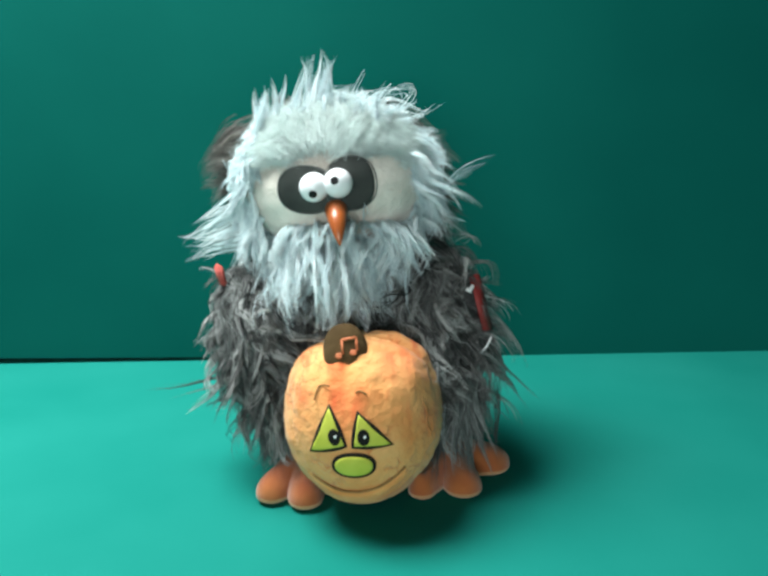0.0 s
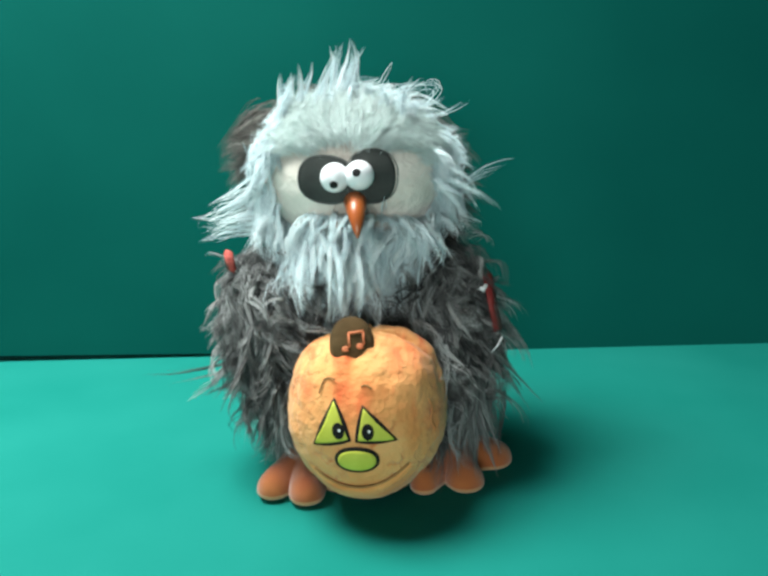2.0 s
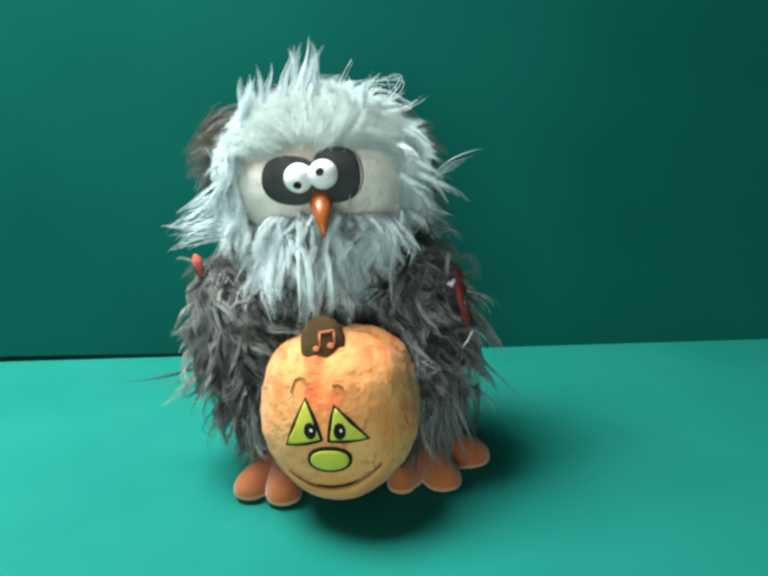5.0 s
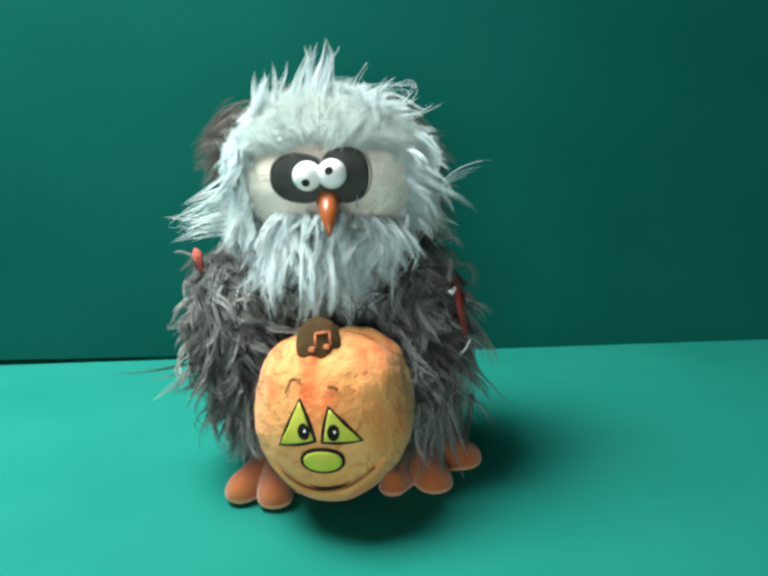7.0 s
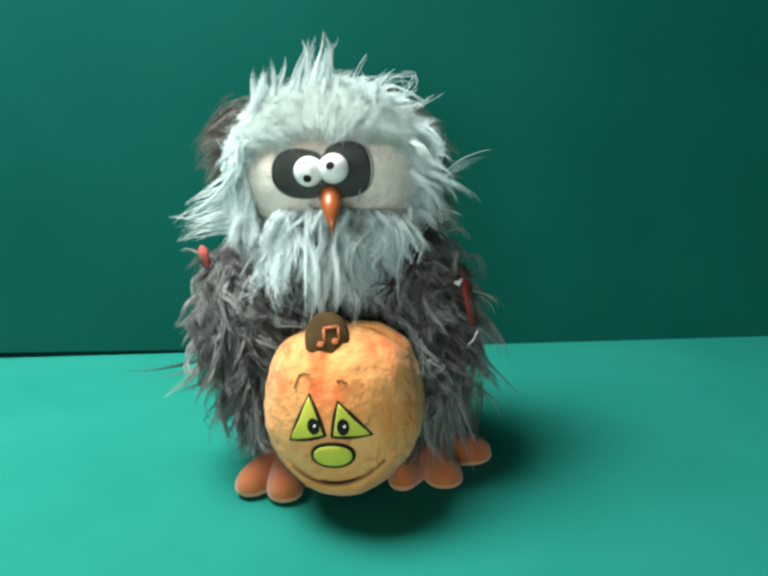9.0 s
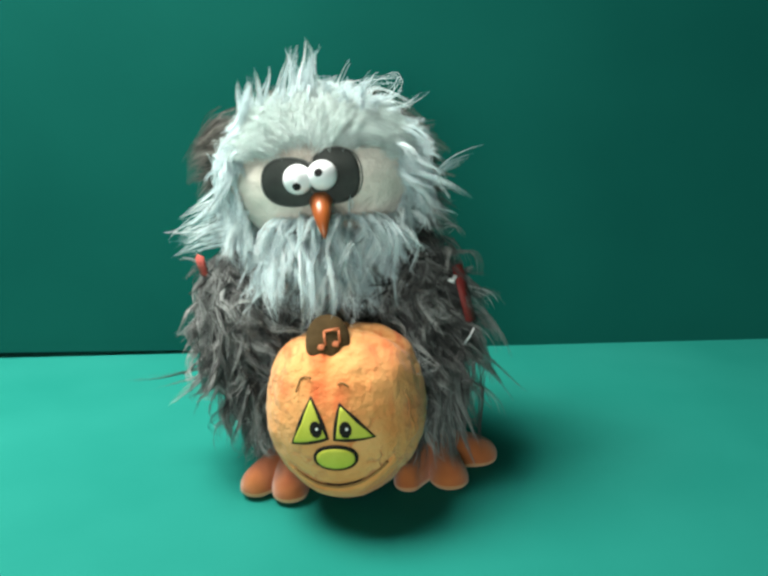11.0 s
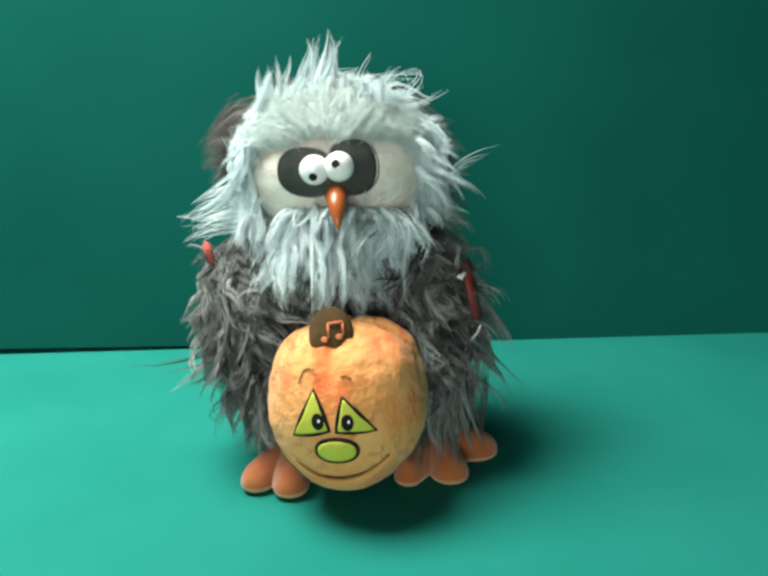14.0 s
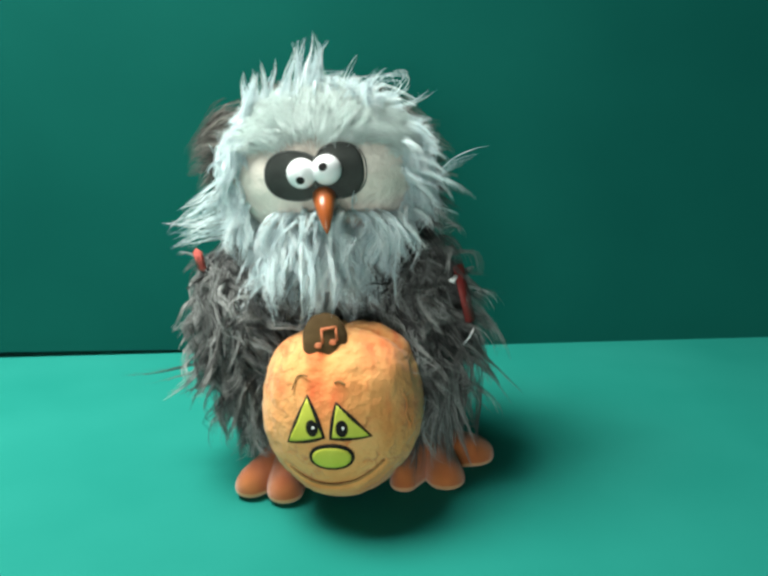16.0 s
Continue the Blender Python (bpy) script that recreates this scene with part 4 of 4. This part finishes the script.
def motions():
    # seconds; metres off the resting place; degrees about x, y, z
    head_rows = [
        (0, -0.0001, 0.0017, 0.0003, 0.28, -0.01, -0.01),
        (0.5, -0.0007, 0.0013, -0.0008, -0.09, 0.08, 0.23),
        (1, 0.0039, 0.0027, -0.0008, 0.26, 2.56, 0),
        (1.5, 0.0094, 0.0058, -0.0011, 0.44, 7.19, 0.46),
        (2, 0.0072, 0.004, -0.0007, 0.57, 4.42, -0.26),
        (2.5, -0.0002, 0.0019, 0.0003, 0.39, 0.32, 0.01),
        (3, 0.0016, 0.0053, 0.0006, 1.06, 1.47, 0.44),
        (3.5, 0.0031, 0.0023, -0.0002, 0.34, 1.06, -0.34),
        (4, 0.0028, 0.0031, -0.0005, 0.39, 1.2, 0.13),
        (5.2, 0.0059, 0.0013, 0.0007, 0.49, 1.5, -0.54),
        (6.3, 0.0097, -0.0009, 0.002, 0.61, 1.87, -1.35),
        (6.5, 0.0117, -0.0012, 0.0005, -0.26, 3.57, -1.47),
        (7, 0.0126, -0.0004, -0.0007, -0.56, 5.07, -1.14),
        (7.5, 0.0135, 0.0007, -0.0017, -0.64, 5.79, -1.31),
        (8, 0.0064, -0.0017, -0.0006, 0.29, 0.27, -1.19),
        (8.5, 0.0031, -0.0016, 0.0004, 0.1, -0.23, -0.7),
        (9, 0.0092, -0.0019, 0.0002, -0.24, 3.26, -0.78),
        (9.2, 0.0119, -0.0004, -0.0004, -0.31, 5.38, -0.3),
        (9.6, 0.0123, 0.0005, -0.0017, -0.23, 5.03, -0.65),
        (9.9, 0.0123, 0.0005, -0.0017, -0.23, 5.03, -0.65),
        (10.3, 0.0081, -0.0009, -0.0014, -0.12, 2.34, -0.62),
        (10.7, 0.0038, -0.0024, -0.0012, -0, -0.34, -0.6),
        (11, 0.0038, -0.0024, -0.0012, -0, -0.34, -0.6),
        (11.3, 0.0041, -0.0042, -0.0017, -0.54, -0.74, -0.79),
        (11.5, 0.0073, -0.0021, -0.0004, -0.12, 0.92, -0.74),
        (12, 0.0117, 0.0003, -0.0015, -0.5, 4.74, -0.43),
        (12.5, 0.0129, 0.0007, -0.0018, 0.04, 5.32, -0.87),
        (13, 0.0047, -0.0022, -0.0016, -0.15, -0.52, -0.87),
        (13.5, 0.0029, -0.0025, -0.0007, 0.14, -0.17, -0.33),
        (14, 0.0101, -0.0006, -0.0019, -0.42, 2.78, -0.88),
        (14.5, 0.0148, -0.0009, -0.0031, -1.34, 5.93, -1.04),
        (15, 0.0103, -0.0024, -0.0018, -0.65, 3.97, -1.17),
        (15.5, 0.0021, -0.0024, -0.0021, 0.08, -1.04, -0.45),
        (16, 0.0061, -0.0022, -0.0011, -0.49, 1.61, -0.3),
    ]
    torso_rows = [
        (0, 0.0001, 0.0001, 0, 0.06, -0.04, -0.11),
        (0.5, -0.0002, -0.0009, -0, -0.38, -0.07, 0.57),
        (1, -0.0007, -0.0007, -0.0002, -0.29, 2.14, 1.46),
        (1.5, -0.0016, -0.0037, 0.0006, -0.16, 5.6, 2.32),
        (2, -0.0012, -0.0014, 0.0002, 0.14, 3.7, 1.94),
        (2.5, -0.0009, -0.0007, -0.0003, -0.28, 0.35, 0.59),
        (3, -0.0007, 0.0003, -0.0003, -0.18, 1.2, 0.12),
        (3.5, -0.0011, -0.0005, -0.0002, -0.52, 1.23, 0.22),
        (4, -0.0009, -0.0006, -0.0001, -0.37, 1.03, 0.22),
        (5.2, -0.0013, -0.0008, -0, -0.29, 1.69, 0.56),
        (6.3, -0.0016, -0.001, 0, -0.19, 2.48, 0.98),
        (6.5, -0.0023, -0.0014, 0.0002, -0, 3.93, 1.75),
        (7, -0.003, -0.001, 0.0001, 0.07, 5.08, 1.96),
        (7.5, -0.0029, -0.0021, -0.0001, -0.24, 5.46, 2.01),
        (8, -0.0019, 0, -0.0004, -0.35, 1.21, 0.52),
        (8.5, -0.0019, -0.0012, 0.0006, -0.09, 0.55, 0.5),
        (9, -0.0022, -0.0019, 0.0004, -0.4, 3.44, 1.35),
        (9.2, -0.0016, -0.0017, -0.0003, 0.02, 5.21, 2.18),
        (9.6, -0.0011, 0.0009, 0.0013, 0.49, 4.32, 0.85),
        (9.9, -0.0011, 0.0009, 0.0013, 0.49, 4.32, 0.85),
        (10.3, -0.0014, 0.0016, 0.0009, 0.44, 2.29, 0.14),
        (10.7, -0.0016, 0.0023, 0.0004, 0.39, 0.25, -0.58),
        (11, -0.0016, 0.0023, 0.0004, 0.39, 0.25, -0.58),
        (11.3, -0.002, 0.0012, -0.0008, -0.54, 0.45, -0.29),
        (11.5, -0.0005, 0.0016, 0.001, 0.65, 1.17, -0.56),
        (12, -0.0005, 0.0006, 0.002, 0.8, 3.85, 0.65),
        (12.5, -0.0018, 0.0012, 0.0005, 0.18, 4.8, 1.05),
        (13, -0.0021, 0.0032, -0.0005, 0.2, 0.48, -0.38),
        (13.5, -0.0011, 0.0014, 0.0013, 0.58, 0.03, -0.77),
        (14, -0.0011, 0.0006, 0.0018, 0.38, 2.65, -0.15),
        (14.5, -0.0011, -0.0011, 0.0015, 0.22, 5.05, 0.71),
        (15, -0.0016, 0.0019, 0.0007, 0.53, 3.38, 0),
        (15.5, -0.0027, 0.0026, -0.0006, -0.12, -0.11, -0.7),
        (16, -0.0017, 0.0015, 0.001, 0.48, 1.59, -0.32),
    ]
    pumpkin_rows = [
        (0, -0.0001, -0.0002, 0.0002, 0.11, 0.04, 0.16),
        (0.5, 0.0006, 0.0006, -0.0003, -0.05, -0.16, -0.07),
        (1, 0.0009, 0.0004, 0.0001, 0.12, 0.92, -0.14),
        (1.5, 0.0007, -0.0009, 0.0012, -0.47, 2.81, 0.02),
        (2, 0.0001, 0.0001, 0.0005, 0.14, 2.22, -0.41),
        (2.5, -0.0012, 0.0006, -0, -0.05, 0.42, 0.27),
        (3, -0.0012, 0.0005, 0.0003, 0.05, 1.03, 0.03),
        (3.5, -0.0013, -0.0005, 0.0006, -0.23, 0.83, 0.13),
        (4, -0.0013, -0.0001, -0.0001, -0.38, 1.07, -0.28),
        (5.2, -0.001, 0.0004, 0.0001, -0.4, 1.26, -0.2),
        (6.3, -0.0006, 0.001, 0.0002, -0.41, 1.5, -0.11),
        (6.5, -0.0004, -0.0002, 0.001, -0.21, 2.5, -0.26),
        (7, -0.0004, 0.0003, 0.001, -0.31, 2.85, -0.43),
        (7.5, -0.0009, 0.0002, 0.0005, -0.68, 3.62, -0.28),
        (8, -0.0009, 0.0005, -0.0002, -0.28, 1.17, -0.11),
        (8.5, -0.0011, -0, 0.0006, -0.05, 0.63, 0.5),
        (9, 0.0003, -0.0005, 0.0008, -0.58, 1.8, -0.28),
        (9.2, 0.0039, 0.0001, 0.0009, -0.34, 1.49, 0.1),
        (9.6, 0.0002, 0.0001, 0.0006, -0.55, 2.84, -0.08),
        (9.9, 0.0002, 0.0001, 0.0006, -0.55, 2.84, -0.08),
        (10.3, -0.0005, 0.0002, 0.0002, -0.32, 1.76, 0.09),
        (10.7, -0.0011, 0.0003, -0.0001, -0.1, 0.67, 0.25),
        (11, -0.0011, 0.0003, -0.0001, -0.1, 0.67, 0.25),
        (11.3, -0.0009, -0.0001, 0.0003, 0.53, 0.5, 0.21),
        (11.5, -0.0002, -0.0009, 0.0002, -0.48, 1.29, -0.03),
        (12, -0, 0.0003, 0.0008, -0.48, 2.79, -0.02),
        (12.5, 0.0004, -0, 0.0005, -0.61, 2.89, -0.14),
        (13, -0.001, 0.0003, -0, -0, 0.66, 0.21),
        (13.5, -0.0011, 0.0003, -0.0002, -0.2, 0.68, 0.3),
        (14, -0.0014, 0.0001, 0.0011, -0.28, 2.15, 0.26),
        (14.5, 0.0001, 0.0002, 0.0013, -0.46, 3.24, -0.17),
        (15, -0.001, 0, 0.0007, -0.36, 2.48, 0.1),
        (15.5, -0.0022, 0.0017, -0.0011, -0.26, 0.64, -0.23),
        (16, -0.0009, 0.0013, 0, -0.13, 1.35, 0.08),
    ]
    for ob, pivot, rows in ((head, HEAD_PIVOT, head_rows), (torso, TORSO_PIVOT, torso_rows), (pumpkin, PUMPKIN_PIVOT, pumpkin_rows)):
        walk(ob, [(t, pose(pivot[0] + x, pivot[1] + y, pivot[2] + z, rx, ry, rz)) for t, x, y, z, rx, ry, rz in rows])
    # how far the mouth opens, from 0 to 1
    mouth = [(0.0, 0.0), (1.6, 0.0), (2.0, 0.15), (2.5, 0.85), (2.8, 0.7), (3.0, 0.55), (3.3, 0.3), (3.5, 0.15), (3.8, 0.25), (4.1, 0.0), (4.6, 0.3), (5.2, 0.7), (5.8, 0.3), (6.3, 0.9), (6.4, 0.8), (6.5, 0.9),
             (6.8, 0.7), (7.0, 0.95), (7.2, 0.45), (7.6, 0.4), (8.0, 0.2), (8.5, 0.25), (9.0, 0.7), (9.4, 0.4), (9.9, 0.6), (10.5, 0.3), (11.0, 0.5), (11.5, 0.5), (12.0, 0.4), (12.5, 0.2), (13.0, 0.5), (13.5, 0.1),
             (14.0, 0.4), (14.3, 1.0), (14.6, 0.9), (14.8, 0.5), (15.0, 0.6), (15.2, 0.4), (15.4, 0.6), (15.6, 0.4), (15.8, 0.3), (16.0, 0.2)]
    for ob in (jaw, lip):
        walk(ob, [(t, pose(*hinge, 3.4 * a)) for t, a in mouth])


motions()
